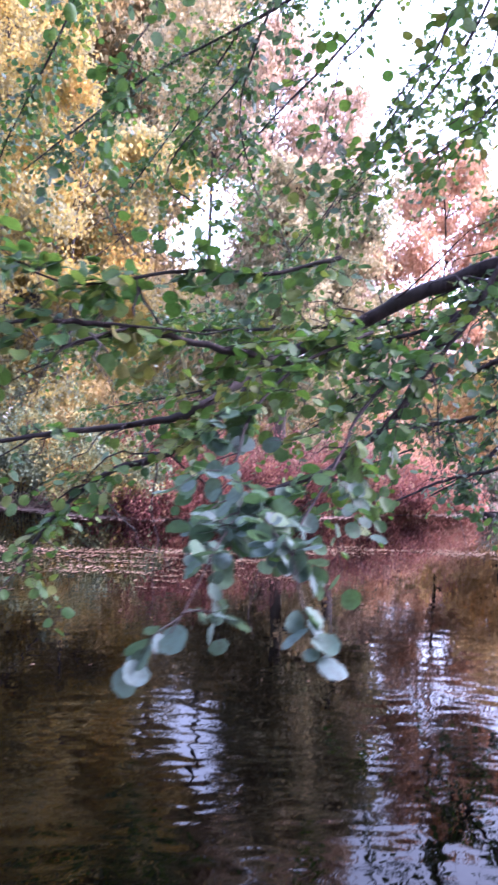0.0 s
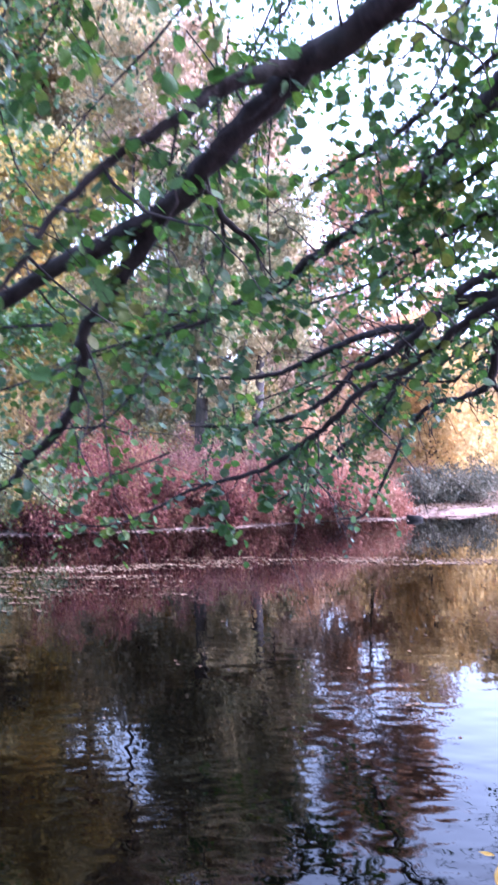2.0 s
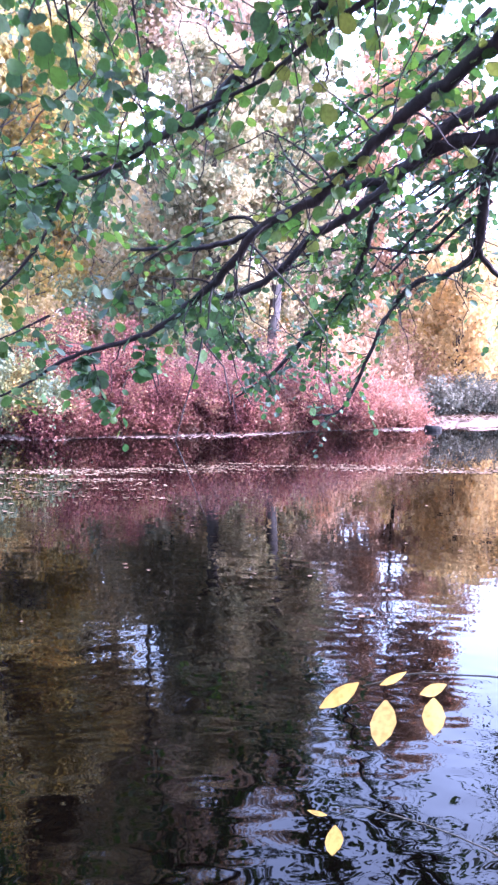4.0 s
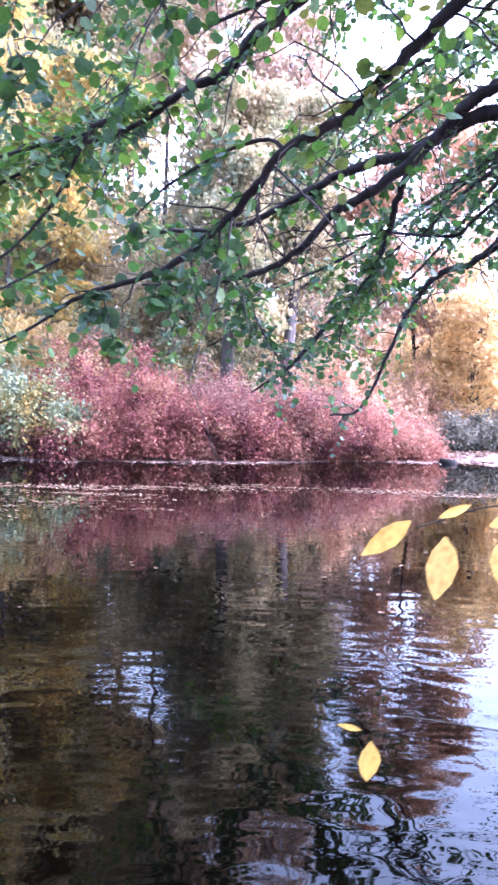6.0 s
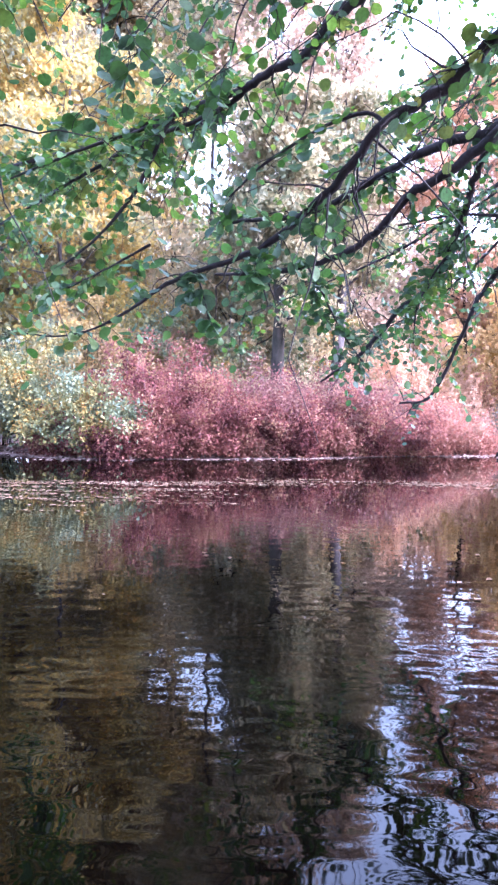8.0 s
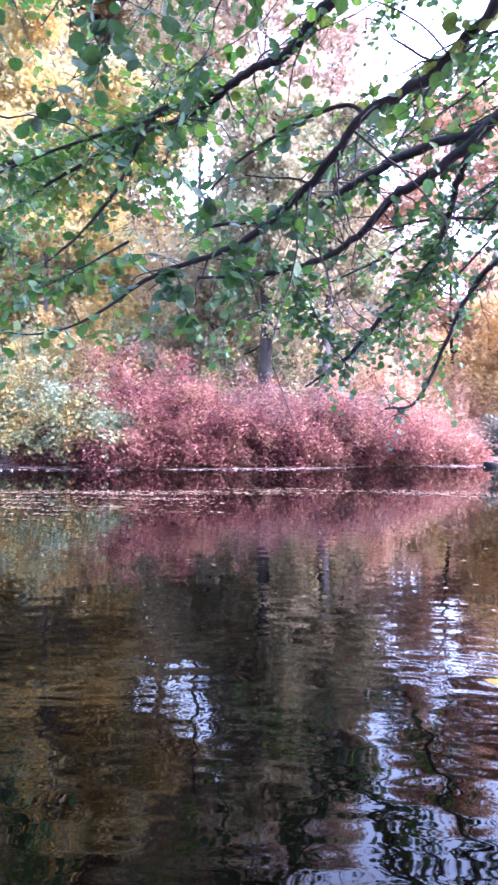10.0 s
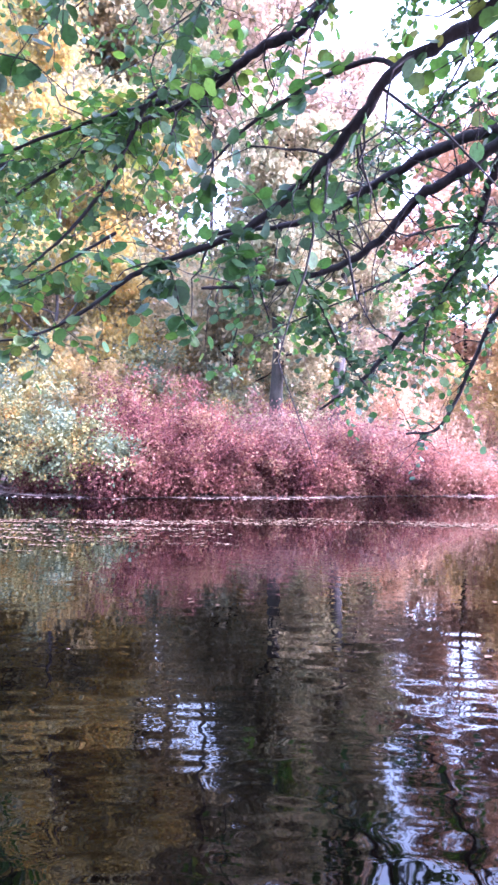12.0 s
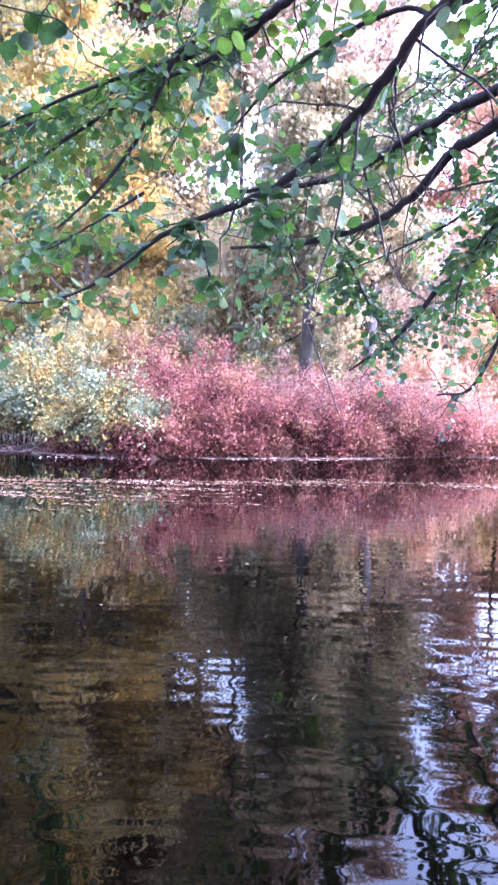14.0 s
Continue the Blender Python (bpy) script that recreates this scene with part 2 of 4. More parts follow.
def tube(line, sides, verts, faces, rng=None, rough=0.0):
    """Adds a tapered tube along line (n, 4) to verts and faces (quads)."""
    line = np.asarray(line)
    base = sum(len(v) for v in verts)
    tang = unit(np.gradient(line[:, :3], axis=0))
    ref = np.array([0.0, 0.0, 1.0]) if abs(tang[:, 2]).mean() < 0.8 else np.array([1.0, 0.0, 0.0])
    s = unit(np.cross(tang, ref))
    u = np.cross(s, tang)
    ang = np.linspace(0, 2 * np.pi, sides, endpoint=False)
    r = line[:, 3][:, None] * np.ones(sides)
    if rng is not None and rough:
        r = r * (1 + rough * rng.normal(size=r.shape))
    ring = line[:, None, :3] + r[:, :, None] * (np.cos(ang)[None, :, None] * s[:, None] + np.sin(ang)[None, :, None] * u[:, None])
    verts.append(ring.reshape(-1, 3))
    n = len(line)
    i, j = np.meshgrid(np.arange(n - 1), np.arange(sides), indexing="ij")
    k = (j + 1) % sides
    faces.append(base + np.stack([i * sides + j, i * sides + k, (i + 1) * sides + k, (i + 1) * sides + j], -1).reshape(-1, 4))


def tubes_mesh(name, lines, sides=5, rng=None, rough=0.0):
    v, f = [], []
    for ln in lines:
        tube(ln, sides, v, f, rng, rough)
    return quads_mesh(name, np.vstack(v), np.vstack(f), True)


# leaf outlines: x across, y from stalk to tip, z up; four-cornered faces
MIDRIB = [(0, 0.0, 0.0), (0, 0.22, -0.035), (0, 0.47, -0.05), (0, 0.72, -0.04), (0, 0.93, -0.06)]
EDGE = [(0.15, -0.035, 0.02), (0.395, 0.20, 0.045), (0.465, 0.50, 0.06), (0.385, 0.81, 0.03), (0.16, 0.985, -0.05)]
ROUND = np.array(MIDRIB + EDGE + [(-x, y, z) for x, y, z in EDGE] + [(-0.014, -0.34, 0.05), (0.014, -0.34, 0.05), (0.014, 0.02, 0), (-0.014, 0.02, 0)])
ROUND_F = np.array([(k, k + 5, k + 6, k + 1) for k in range(4)] + [(k, k + 1, k + 11, k + 10) for k in range(4)] + [(15, 16, 17, 18)])
LONG_RIB = [(0, 0, 0), (0, 0.22, -0.02), (0, 0.48, -0.03), (0, 0.76, -0.04), (0, 1.04, -0.09)]
LONG_EDGE = [(0.02, 0.0, 0), (0.165, 0.22, 0.025), (0.225, 0.47, 0.03), (0.165, 0.76, 0.0), (0.012, 1.05, -0.09)]
LONG = np.array(LONG_RIB + LONG_EDGE + [(-x * 0.93, y, z) for x, y, z in LONG_EDGE])
LONG_F = np.array([(k, k + 5, k + 6, k + 1) for k in range(4)] + [(k, k + 1, k + 11, k + 10) for k in range(4)])
DIAMOND = np.array([(0, 0, 0), (0.36, 0.5, 0.08), (0, 1, -0.05), (-0.36, 0.5, 0.08)])
DIAMOND_F = np.array([(0, 1, 2, 3)])


def leaf_frames(along, up):
    y = unit(along)
    x = unit(np.cross(y, up))
    return np.stack([x, y, np.cross(x, y)], -1)          # columns: across, along, normal


def leaves_mesh(name, shape, faces, at, frames, size, curl=None):
    if curl is not None:
        frames = frames * curl[:, None, :]
    v = np.einsum("nij,kj->nki", frames * size[:, None, None], shape) + at[:, None]
    k = len(shape)
    f = (faces[None] + (np.arange(len(at)) * k)[:, None, None]).reshape(-1, faces.shape[1])
    return quads_mesh(name, v.reshape(-1, 3), f, curl is not None)


# ---- ground, pond bed and water ----
SHORE_X = [-60, -12, -4.4, -2.4, -1.88, -1.75, -1.0, 0.8, 2.5, 3.65, 6.3, 8.2, 9.4, 14, 60]
SHORE_Y = [22, 17.4, 17.0, 15.95, 15.65, 16.2, 16.4, 17.3, 18.0, 18.5, 20.0, 20.3, 21.4, 23.5, 30]
NEAR_X, NEAR_Y = [-60, -6, 0, 2, 5, 12, 60], [-2, 0.2, 1.0, 1.55, 2.0, 2.2, -4]


def height(x, y):
    ys = np.interp(x, SHORE_X, SHORE_Y) + 0.10 * np.sin(2.1 * x) + 0.05 * np.sin(5.3 * x + 1)
    yn = np.interp(x, NEAR_X, NEAR_Y) + 0.06 * np.sin(3.0 * x)
    far, near = y - ys, yn - y
    bump = 0.035 * np.sin(1.7 * x + 0.6 * y) * np.sin(1.3 * y) + 0.02 * np.sin(4.1 * x) * np.sin(3.7 * y + x)
    side = np.abs(x) - 48
    up = lambda d: 0.11 * np.clip(d / 0.3, 0, 1) + 0.035 * np.clip(d, 0, 40) + bump * np.clip(d / 0.6, 0, 1)
    dry = np.maximum(np.maximum(far, near), side)
    return np.where(dry > 0, up(dry), np.maximum(-0.8, dry * 0.7))


def steps(*spans):
    return np.unique(np.concatenate([np.arange(a_, b_, s_) for a_, b_, s_ in spans]).round(3))


gx = steps((-900, -60, 60), (-60, -8, 2.0), (-8, 12, 0.14), (12, 60, 2.0), (60, 901, 60))
gy = steps((-900, -40, 60), (-40, -2, 2.0), (-2, 3, 0.18), (3, 15, 0.8), (15, 22, 0.09), (22, 30, 0.5), (30, 80, 3), (80, 901, 60))
GX, GY = np.meshgrid(gx, gy, indexing="ij")
GZ = height(GX, GY)
nx, ny = GX.shape
idx = np.arange(nx * ny).reshape(nx, ny)
ground = new("ground", quads_mesh("ground", np.stack([GX, GY, GZ], -1).reshape(-1, 3), np.stack([idx[:-1, :-1], idx[1:, :-1], idx[1:, 1:], idx[:-1, 1:]], -1).reshape(-1, 4), True))
ground.data.materials.append(soil_mat)
tagged(ground, "brown earth banks strewn with fallen leaves round the pond", "ground", kind="structure")

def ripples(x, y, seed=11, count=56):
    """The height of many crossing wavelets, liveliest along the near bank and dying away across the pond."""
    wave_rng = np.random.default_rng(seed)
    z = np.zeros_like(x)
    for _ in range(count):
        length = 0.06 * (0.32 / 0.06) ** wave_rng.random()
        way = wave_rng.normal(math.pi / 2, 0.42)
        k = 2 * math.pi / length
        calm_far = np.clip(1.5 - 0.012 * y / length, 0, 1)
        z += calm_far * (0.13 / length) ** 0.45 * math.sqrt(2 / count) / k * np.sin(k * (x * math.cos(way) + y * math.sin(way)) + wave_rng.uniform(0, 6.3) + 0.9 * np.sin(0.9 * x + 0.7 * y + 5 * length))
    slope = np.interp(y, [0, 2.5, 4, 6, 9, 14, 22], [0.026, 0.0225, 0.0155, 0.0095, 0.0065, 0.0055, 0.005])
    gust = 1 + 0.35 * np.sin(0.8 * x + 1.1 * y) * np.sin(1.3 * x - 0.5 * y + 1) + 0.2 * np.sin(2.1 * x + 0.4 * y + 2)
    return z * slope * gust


wx = steps((-55, -6, 7), (-6, -1.6, 0.07), (-1.6, 5, 0.032), (5, 9, 0.07), (9, 56, 6))
wy = steps((-12, 1, 2), (1, 4.6, 0.016), (4.6, 8, 0.027), (8, 20.5, 0.06), (20.5, 36, 2))
WX, WY = np.meshgrid(wx, wy, indexing="ij")
widx = np.arange(WX.size).reshape(WX.shape)
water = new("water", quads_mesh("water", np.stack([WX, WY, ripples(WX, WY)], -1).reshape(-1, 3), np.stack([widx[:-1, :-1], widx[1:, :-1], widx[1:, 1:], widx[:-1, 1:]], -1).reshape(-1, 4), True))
water.data.materials.append(water_mat)
tagged(water, "dark brown pond water with small ripples and clear reflections", "water", kind="structure")


# ---- woody plants of the far bank ----
def sway(p0, p1, r0, r1, n, rng, bend):
    """A slightly crooked line from p0 to p1 with radii."""
    t = np.linspace(0, 1, n)[:, None]
    line = p0 + (p1 - p0) * t
    off = np.cumsum(rng.normal(size=(n, 3)) * bend / n ** 0.5, axis=0) * t
    return np.hstack([line + off, (r0 + (r1 - r0) * t)])


def tree(name, x, y, tall, wide, leaf, bark, count, seed, label, category="tree", first=0.25, radius=None, leaf_size=0.16, lean=(0, 0), spread=0.32, top=1.0, clump=4.0):
    """A trunk, limbs that rise from it and a ragged crown of single leaves round the twigs."""
    rng = np.random.default_rng(seed)
    z = float(height(np.array([x]), np.array([y]))[0]) - 0.05
    root = new(name)
    root.location = (x, y, z)
    r0 = radius or 0.014 * tall
    trunk = sway(np.zeros(3), np.array([lean[0], lean[1], tall * 0.96]), r0, 0.02, 14, rng, 0.42)
    trunk[0, 3] *= 1.35
    limbs, fine, ends = [], [], []
    n = int(10 + tall * 1.3)
    for i in range(n):
        u = first + (0.97 - first) * (i + rng.random()) / n
        k = u * 13
        base = trunk[int(k)] + (trunk[min(int(k) + 1, 13)] - trunk[int(k)]) * (k - int(k))
        az = i * 2.4 + rng.normal() * 0.5
        s = (u - first) / (1 - first)
        reach = wide * (0.45 + 0.75 * math.sin(math.pi * min(0.12 + 0.85 * s, 1))) * rng.uniform(0.7, 1.15)
        rise = reach * rng.uniform(0.25, 0.95)
        tip = base[:3] + np.array([math.cos(az) * reach, math.sin(az) * reach, rise])
        limb = sway(base[:3], tip, base[3] * 0.5 + 0.01, 0.008, 7, rng, 0.12 * reach)
        limbs.append(limb)
        for j in range(6):
            q = limb[rng.integers(2, 7), :3]
            d = unit(tip - base[:3] + rng.normal(size=3) * reach * 0.6)
            tw = sway(q, q + d * reach * rng.uniform(0.3, 0.6), 0.012, 0.004, 5, rng, 0.1)
            fine.append(tw)
            ends += [tw[2, :3], tw[3, :3], tw[4, :3]]
        ends += [limb[4, :3], limb[5, :3], limb[6, :3]]
    part("trunk", tubes_mesh("trunk", [trunk], 10, rng, 0.12), bark, root)
    for limb in limbs:
        part("branch", tubes_mesh("branch", [limb], 5), bark, root)
    part("brushwood", tubes_mesh("brushwood", fine, 3), bark, root, kind="stuff")
    ends = np.array(ends)
    weight = rng.random(len(ends)) ** clump
    pick = rng.choice(len(ends), count, p=weight / weight.sum())
    at = ends[pick] + rng.normal(size=(count, 3)) * spread * np.array([1, 1, 0.75])
    at = at[at[:, 2] < tall * top]
    m = len(at)
    fr = leaf_frames(rand_dirs(m, rng) + np.array([0, 0, -0.5]), rand_dirs(m, rng) * 0.8 + np.array([0, 0, 0.5]))
    part("crown", leaves_mesh("crown", DIAMOND, DIAMOND_F, at, fr, leaf_size * rng.uniform(0.6, 1.25, m)), leaf, root)
    return tagged(root, label, category)


def shrub(name, x, y, tall, wide, leaf, bark, count, seed, label, category="shrub", leaf_size=0.072, droop=0.25, stems=38, low=0.08, depth=0.8, shape=DIAMOND, shape_f=DIAMOND_F, apart=True):
    """Many thin stems from one root, arching outwards, with leaves along them."""
    rng = np.random.default_rng(seed)
    z = float(height(np.array([x]), np.array([y]))[0]) - 0.03
    root = new(name)
    root.location = (x, y, max(z, 0.02))
    lines, side, pts = [], [], []
    for i in range(stems):
        az = rng.uniform(0, 2 * np.pi)
        out = wide * rng.uniform(0.05, 1.0) ** 0.6
        b = np.array([math.cos(az) * out * 0.35, math.sin(az) * out * 0.35 * depth, 0])
        t = np.linspace(0, 1, 8)
        h = tall * rng.uniform(0.45, 1.12) * (1 - 0.35 * (out / wide) ** 2)
        zz = h * (t - droop * (out / wide) * t ** 3 * 1.2)
        ln = np.stack([b[0] + math.cos(az) * out * 0.75 * t ** 1.5, b[1] + math.sin(az) * out * depth * 0.75 * t ** 1.5, zz, 0.011 * (1 - 0.75 * t)], -1)
        ln[:, :3] += np.cumsum(rng.normal(size=(8, 3)) * 0.02, axis=0) * t[:, None]
        lines.append(ln)
        pts.append(ln[:, :3])
        for j in range(4):
            q = ln[rng.integers(2, 8)]
            d = unit(np.array([math.cos(az), math.sin(az), 0.6]) + rng.normal(size=3) * 0.8)
            tw = sway(q[:3], q[:3] + d * rng.uniform(0.15, 0.45), 0.005, 0.002, 4, rng, 0.05)
            side.append(tw)
            pts.append(tw[:, :3])
    if apart:
        for ln in lines:
            part("stem", tubes_mesh("stem", [ln], 5), bark, root)
    else:
        side = lines + side
    part("brushwood", tubes_mesh("brushwood", side, 3), bark, root, kind="stuff")
    pts = np.vstack(pts)
    pts = pts[pts[:, 2] > low * tall]
    at = pts[rng.integers(0, len(pts), count)] + rng.normal(size=(count, 3)) * np.array([0.12, 0.12, 0.1])
    at[:, 2] = np.maximum(at[:, 2], 0.03)
    fr = leaf_frames(rand_dirs(count, rng) + np.array([0, 0, -0.45]), rand_dirs(count, rng) * 0.7 + np.array([0, -0.2, 0.6]))
    part("foliage", leaves_mesh("foliage", shape, shape_f, at, fr, leaf_size * rng.uniform(0.6, 1.3, count)), leaf, root)
    return tagged(root, label, category)


# red shrubs along the water's edge: x, distance from the shore, height, half width
RED = [(-2.5, 1.9, 2.75, 0.85), (-1.75, 1.0, 2.3, 0.85), (-1.2, 2.0, 2.5, 1.0), (-0.5, 0.85, 2.05, 0.95), (0.35, 1.3, 2.1, 1.0), (1.1, 0.8, 1.85, 0.95),
       (1.9, 1.3, 1.9, 1.0), (2.7, 0.8, 1.7, 0.95), (3.5, 1.1, 1.75, 1.0), (4.3, 0.8, 1.45, 0.95), (5.0, 1.0, 1.1, 0.8), (5.5, 0.9, 0.75, 0.55), (-3.6, 0.6, 0.7, 0.6), (-2.3, 0.5, 0.95, 0.6), (0.6, 2.6, 2.2, 1.1), (3.0, 2.6, 2.1, 1.1), (-0.9, 1.5, 2.35, 1.0), (2.2, 2.2, 2.0, 1.0), (4.0, 2.0, 1.8, 1.0), (5.0, 2.1, 1.15, 0.8)]
for i, (x, d, h, w) in enumerate(RED):
    y = float(np.interp(x, SHORE_X, SHORE_Y)) + max(d - 0.65, 0.1)
    rust = i in (9, 10, 11, 15, 18, 19)
    shrub("red_shrub", x, y, h * 1.04, w * 1.3, rust_leaf if rust else (mauve_leaf if i in (4, 6, 8, 14, 17) else red_leaf), red_stem, 10500, 100 + i, "rust-pink autumn shrub on the far bank" if rust else "dusky mauve-red autumn shrub on the far bank" if i in (4, 6, 8, 14, 17) else "dense crimson autumn shrub at the water's edge", low=0.0, droop=0.4, leaf_size=0.062, stems=30)["group"] = "red shrubs on the bank"
# their low outer shoots at the waterline
for i in range(22):
    x = -2.3 + 0.38 * i + 0.15 * math.sin(3.1 * i)
    shrub("low_red_shrub", x, float(np.interp(x, SHORE_X, SHORE_Y)) + 0.16 + 0.1 * math.sin(1.7 * i), 0.8 + 0.2 * math.sin(2.3 * i), 0.6, rust_leaf if i % 2 or i > 16 else red_leaf, red_stem, 4300, 500 + i, "low spreading crimson shoots over the waterline", low=0.0, droop=0.55, stems=14, leaf_size=0.068)["group"] = "low red shrubs at the waterline"
# pale green and yellow willow shrubs that lean over the water
for i, (x, d, h, w) in enumerate([(-5.8, 0.6, 3.3, 1.5), (-4.4, 0.5, 3.3, 1.5), (-3.2, 0.3, 2.5, 1.2), (-7.3, 0.9, 3.2, 1.5), (-2.35, 0.1, 1.75, 0.75)]):
    shrub("willow_shrub", x, float(np.interp(x, SHORE_X, SHORE_Y)) + d, h, w, willow_leaf, dark_bark, 9600, 140 + i, "pale green willow shrub turning yellow, hanging over the water", leaf_size=0.08, droop=0.55)["group"] = "willow shrubs on the bank"
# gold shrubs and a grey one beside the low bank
for i, (x, y, h, w, leaf, lab) in enumerate([(8.4, 25.5, 3.0, 1.7, lit_gold_leaf, "golden yellow shrub on the low bank"), (10.6, 27, 3.2, 1.8, lit_gold_leaf, "golden yellow shrub on the low bank"),
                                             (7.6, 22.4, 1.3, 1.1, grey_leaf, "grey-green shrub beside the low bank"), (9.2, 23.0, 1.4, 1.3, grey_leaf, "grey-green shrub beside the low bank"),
                                             (-3.6, 19.8, 3.6, 1.5, lit_gold_leaf, "golden yellow shrub behind the red ones"), (4.6, 22.5, 2.8, 1.6, orange_leaf, "orange shrub behind the red ones"), (6.6, 23.5, 2.4, 1.4, orange_leaf, "orange shrub behind the red ones"),
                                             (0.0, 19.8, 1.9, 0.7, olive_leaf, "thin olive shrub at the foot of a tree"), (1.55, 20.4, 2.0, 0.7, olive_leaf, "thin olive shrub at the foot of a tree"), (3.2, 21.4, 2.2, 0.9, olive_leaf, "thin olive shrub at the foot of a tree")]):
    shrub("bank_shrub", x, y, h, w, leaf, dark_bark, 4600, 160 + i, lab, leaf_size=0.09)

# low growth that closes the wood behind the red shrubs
UNDER = [(-8, 22.5, 4.5, lit_gold_leaf), (-6.2, 21, 3.8, willow_leaf), (-4.3, 20.8, 4.8, lit_gold_leaf), (-2.4, 21.8, 4.0, willow_leaf), (-1.2, 21.0, 3.6, willow_leaf), (0.2, 23.5, 4.4, willow_leaf), (1.6, 24.4, 4.2, olive_leaf), (3.2, 24.2, 4.4, willow_leaf), (3.9, 22.2, 3.4, orange_leaf),
         (5.4, 24.8, 4.2, orange_leaf), (6.6, 26.5, 4.2, lit_gold_leaf), (-10, 25, 5.5, tan_leaf), (-3.4, 25.5, 5.5, willow_leaf), (1.2, 27, 5.6, tan_leaf), (4.4, 29.5, 5.6, pink_leaf), (-0.8, 29, 6, tan_leaf), (-6.8, 27, 6, lit_gold_leaf), (7.8, 30.5, 5.0, lit_gold_leaf), (10.2, 32, 3.8, lit_gold_leaf), (12.4, 33, 3.8, orange_leaf), (15, 34, 4.4, lit_gold_leaf), (9.6, 29.5, 3.2, lit_gold_leaf), (0.5, 25.0, 5.8, olive_leaf), (2.9, 26.0, 5.6, willow_leaf), (-1.2, 24.0, 5.2, lit_gold_leaf), (1.7, 24.6, 6.0, tan_leaf)]
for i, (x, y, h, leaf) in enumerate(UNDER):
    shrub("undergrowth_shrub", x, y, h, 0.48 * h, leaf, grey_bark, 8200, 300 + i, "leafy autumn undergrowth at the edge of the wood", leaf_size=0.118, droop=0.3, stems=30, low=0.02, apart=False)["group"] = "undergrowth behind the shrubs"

# trees behind the bank
tree("golden_tree", -5.7, 22.0, 12.5, 2.7, gold_leaf, grey_bark, 42000, 21, "tall tree with bright yellow autumn leaves", first=0.04, radius=0.06)
tree("golden_tree", -8.4, 24.0, 16, 3.2, gold_leaf, grey_bark, 38000, 22, "tall tree with bright yellow autumn leaves", first=0.04, radius=0.06)
tree("tan_tree", -5.9, 25.0, 13.5, 1.6, tan_leaf, grey_bark, 28000, 23, "slender tree with pale yellow-brown autumn leaves", first=0.1, radius=0.09)
tree("olive_tree", -1.7, 26.0, 18.0, 1.8, tan_leaf, grey_bark, 20000, 34, "tall slender tree with a thin tan crown on a bare stem", first=0.61, radius=0.1)
tree("trunk_tree", 0.78, 20.4, 9.2, 1.15, olive_leaf, dark_bark, 17000, 24, "dark-trunked tree with thin olive leaves behind the red shrubs", radius=0.23, first=0.34, spread=0.26)
tree("trunk_tree", 2.4, 22.2, 10.0, 1.05, olive_leaf, grey_bark, 15000, 25, "grey-trunked tree with thin olive leaves behind the red shrubs", radius=0.2, first=0.42, spread=0.26)
tree("trunk_tree", -0.6, 23.0, 6.0, 1.5, tan_leaf, dark_bark, 14000, 26, "slender tree with tan autumn leaves", first=0.15)
tree("pink_tree", 0.55, 25.5, 16.0, 1.3, pink_leaf, grey_bark, 16000, 35, "tall thin tree with sparse pinkish-brown leaves", first=0.4, radius=0.1)
tree("pink_tree", 2.9, 26.0, 15.0, 1.1, pink_leaf, grey_bark, 13000, 36, "tall thin tree with sparse pinkish-brown leaves", first=0.4, radius=0.1)
tree("pink_tree", 1.7, 28.5, 12.5, 1.8, pink_leaf, grey_bark, 20000, 27, "pale pinkish-brown autumn tree in the distance", first=0.12)
tree("pink_tree", 3.5, 27.0, 8.5, 1.4, pink_leaf, grey_bark, 16000, 28, "pale pinkish-brown autumn tree in the distance", first=0.12)
tree("orange_tree", 7.2, 27.5, 13.0, 1.7, orange_leaf, dark_bark, 34000, 29, "tall slim tree with rusty orange leaves", clump=1.8, first=0.25, radius=0.08)
tree("orange_tree", 13.6, 31.0, 6.5, 2.2, orange_leaf, dark_bark, 12000, 30, "low spreading tree with orange leaves", first=0.1)
FAR = [(-14, 30, 15, gold_leaf), (-10, 34, 15, tan_leaf), (-8.2, 33, 15, tan_leaf), (-2.5, 36, 10, tan_leaf), (-1.9, 30, 7.8, tan_leaf), (2.5, 36, 11, pink_leaf), (6, 39, 5.6, pink_leaf), (9.5, 40, 6.0, orange_leaf), (14, 40, 5.8, tan_leaf), (18, 38, 7.5, orange_leaf), (22, 38, 11, tan_leaf), (12, 46, 6, tan_leaf), (-18, 36, 15, tan_leaf), (27, 40, 12, pink_leaf), (-13, 40, 23, olive_leaf), (-8.5, 42, 24, olive_leaf), (-22, 34, 22, olive_leaf)]
TALL = [(-17, 30, 22, 3.4), (-12.5, 31, 23, 3.2), (-9.2, 30, 23, 3.0), (-6.9, 31.5, 22, 2.3), (-4.6, 35, 25, 2.0)]
for i, (x, y, h, leaf) in enumerate(FAR):
    tree("distant_tree", x, y, h, 3.0, leaf, grey_bark, 11500, 50 + i, "hazy autumn tree far behind the pond", leaf_size=0.24, spread=0.6, first=0.1)["group"] = "distant trees"


# taller ones that close the wood above the golden trees
for i, (x, y, h, w) in enumerate(TALL):
    tree("tall_tree", x, y, h, w, tan_leaf if i == 4 else shade_olive_leaf, dark_bark, 24000, 80 + i, "tall dense tree with autumn leaves, olive darkened for a shaded reflection", leaf_size=0.32, spread=0.5, first=0.56 if i == 4 else 0.2, clump=2.0)["group"] = "tall trees behind the golden ones"
tree("lemon_tree", 8.3, 24.4, 4.8, 1.25, lemon_leaf, grey_bark, 10000, 37, "small round tree with lemon-yellow leaves on the low bank", first=0.08, radius=0.05, leaf_size=0.15)
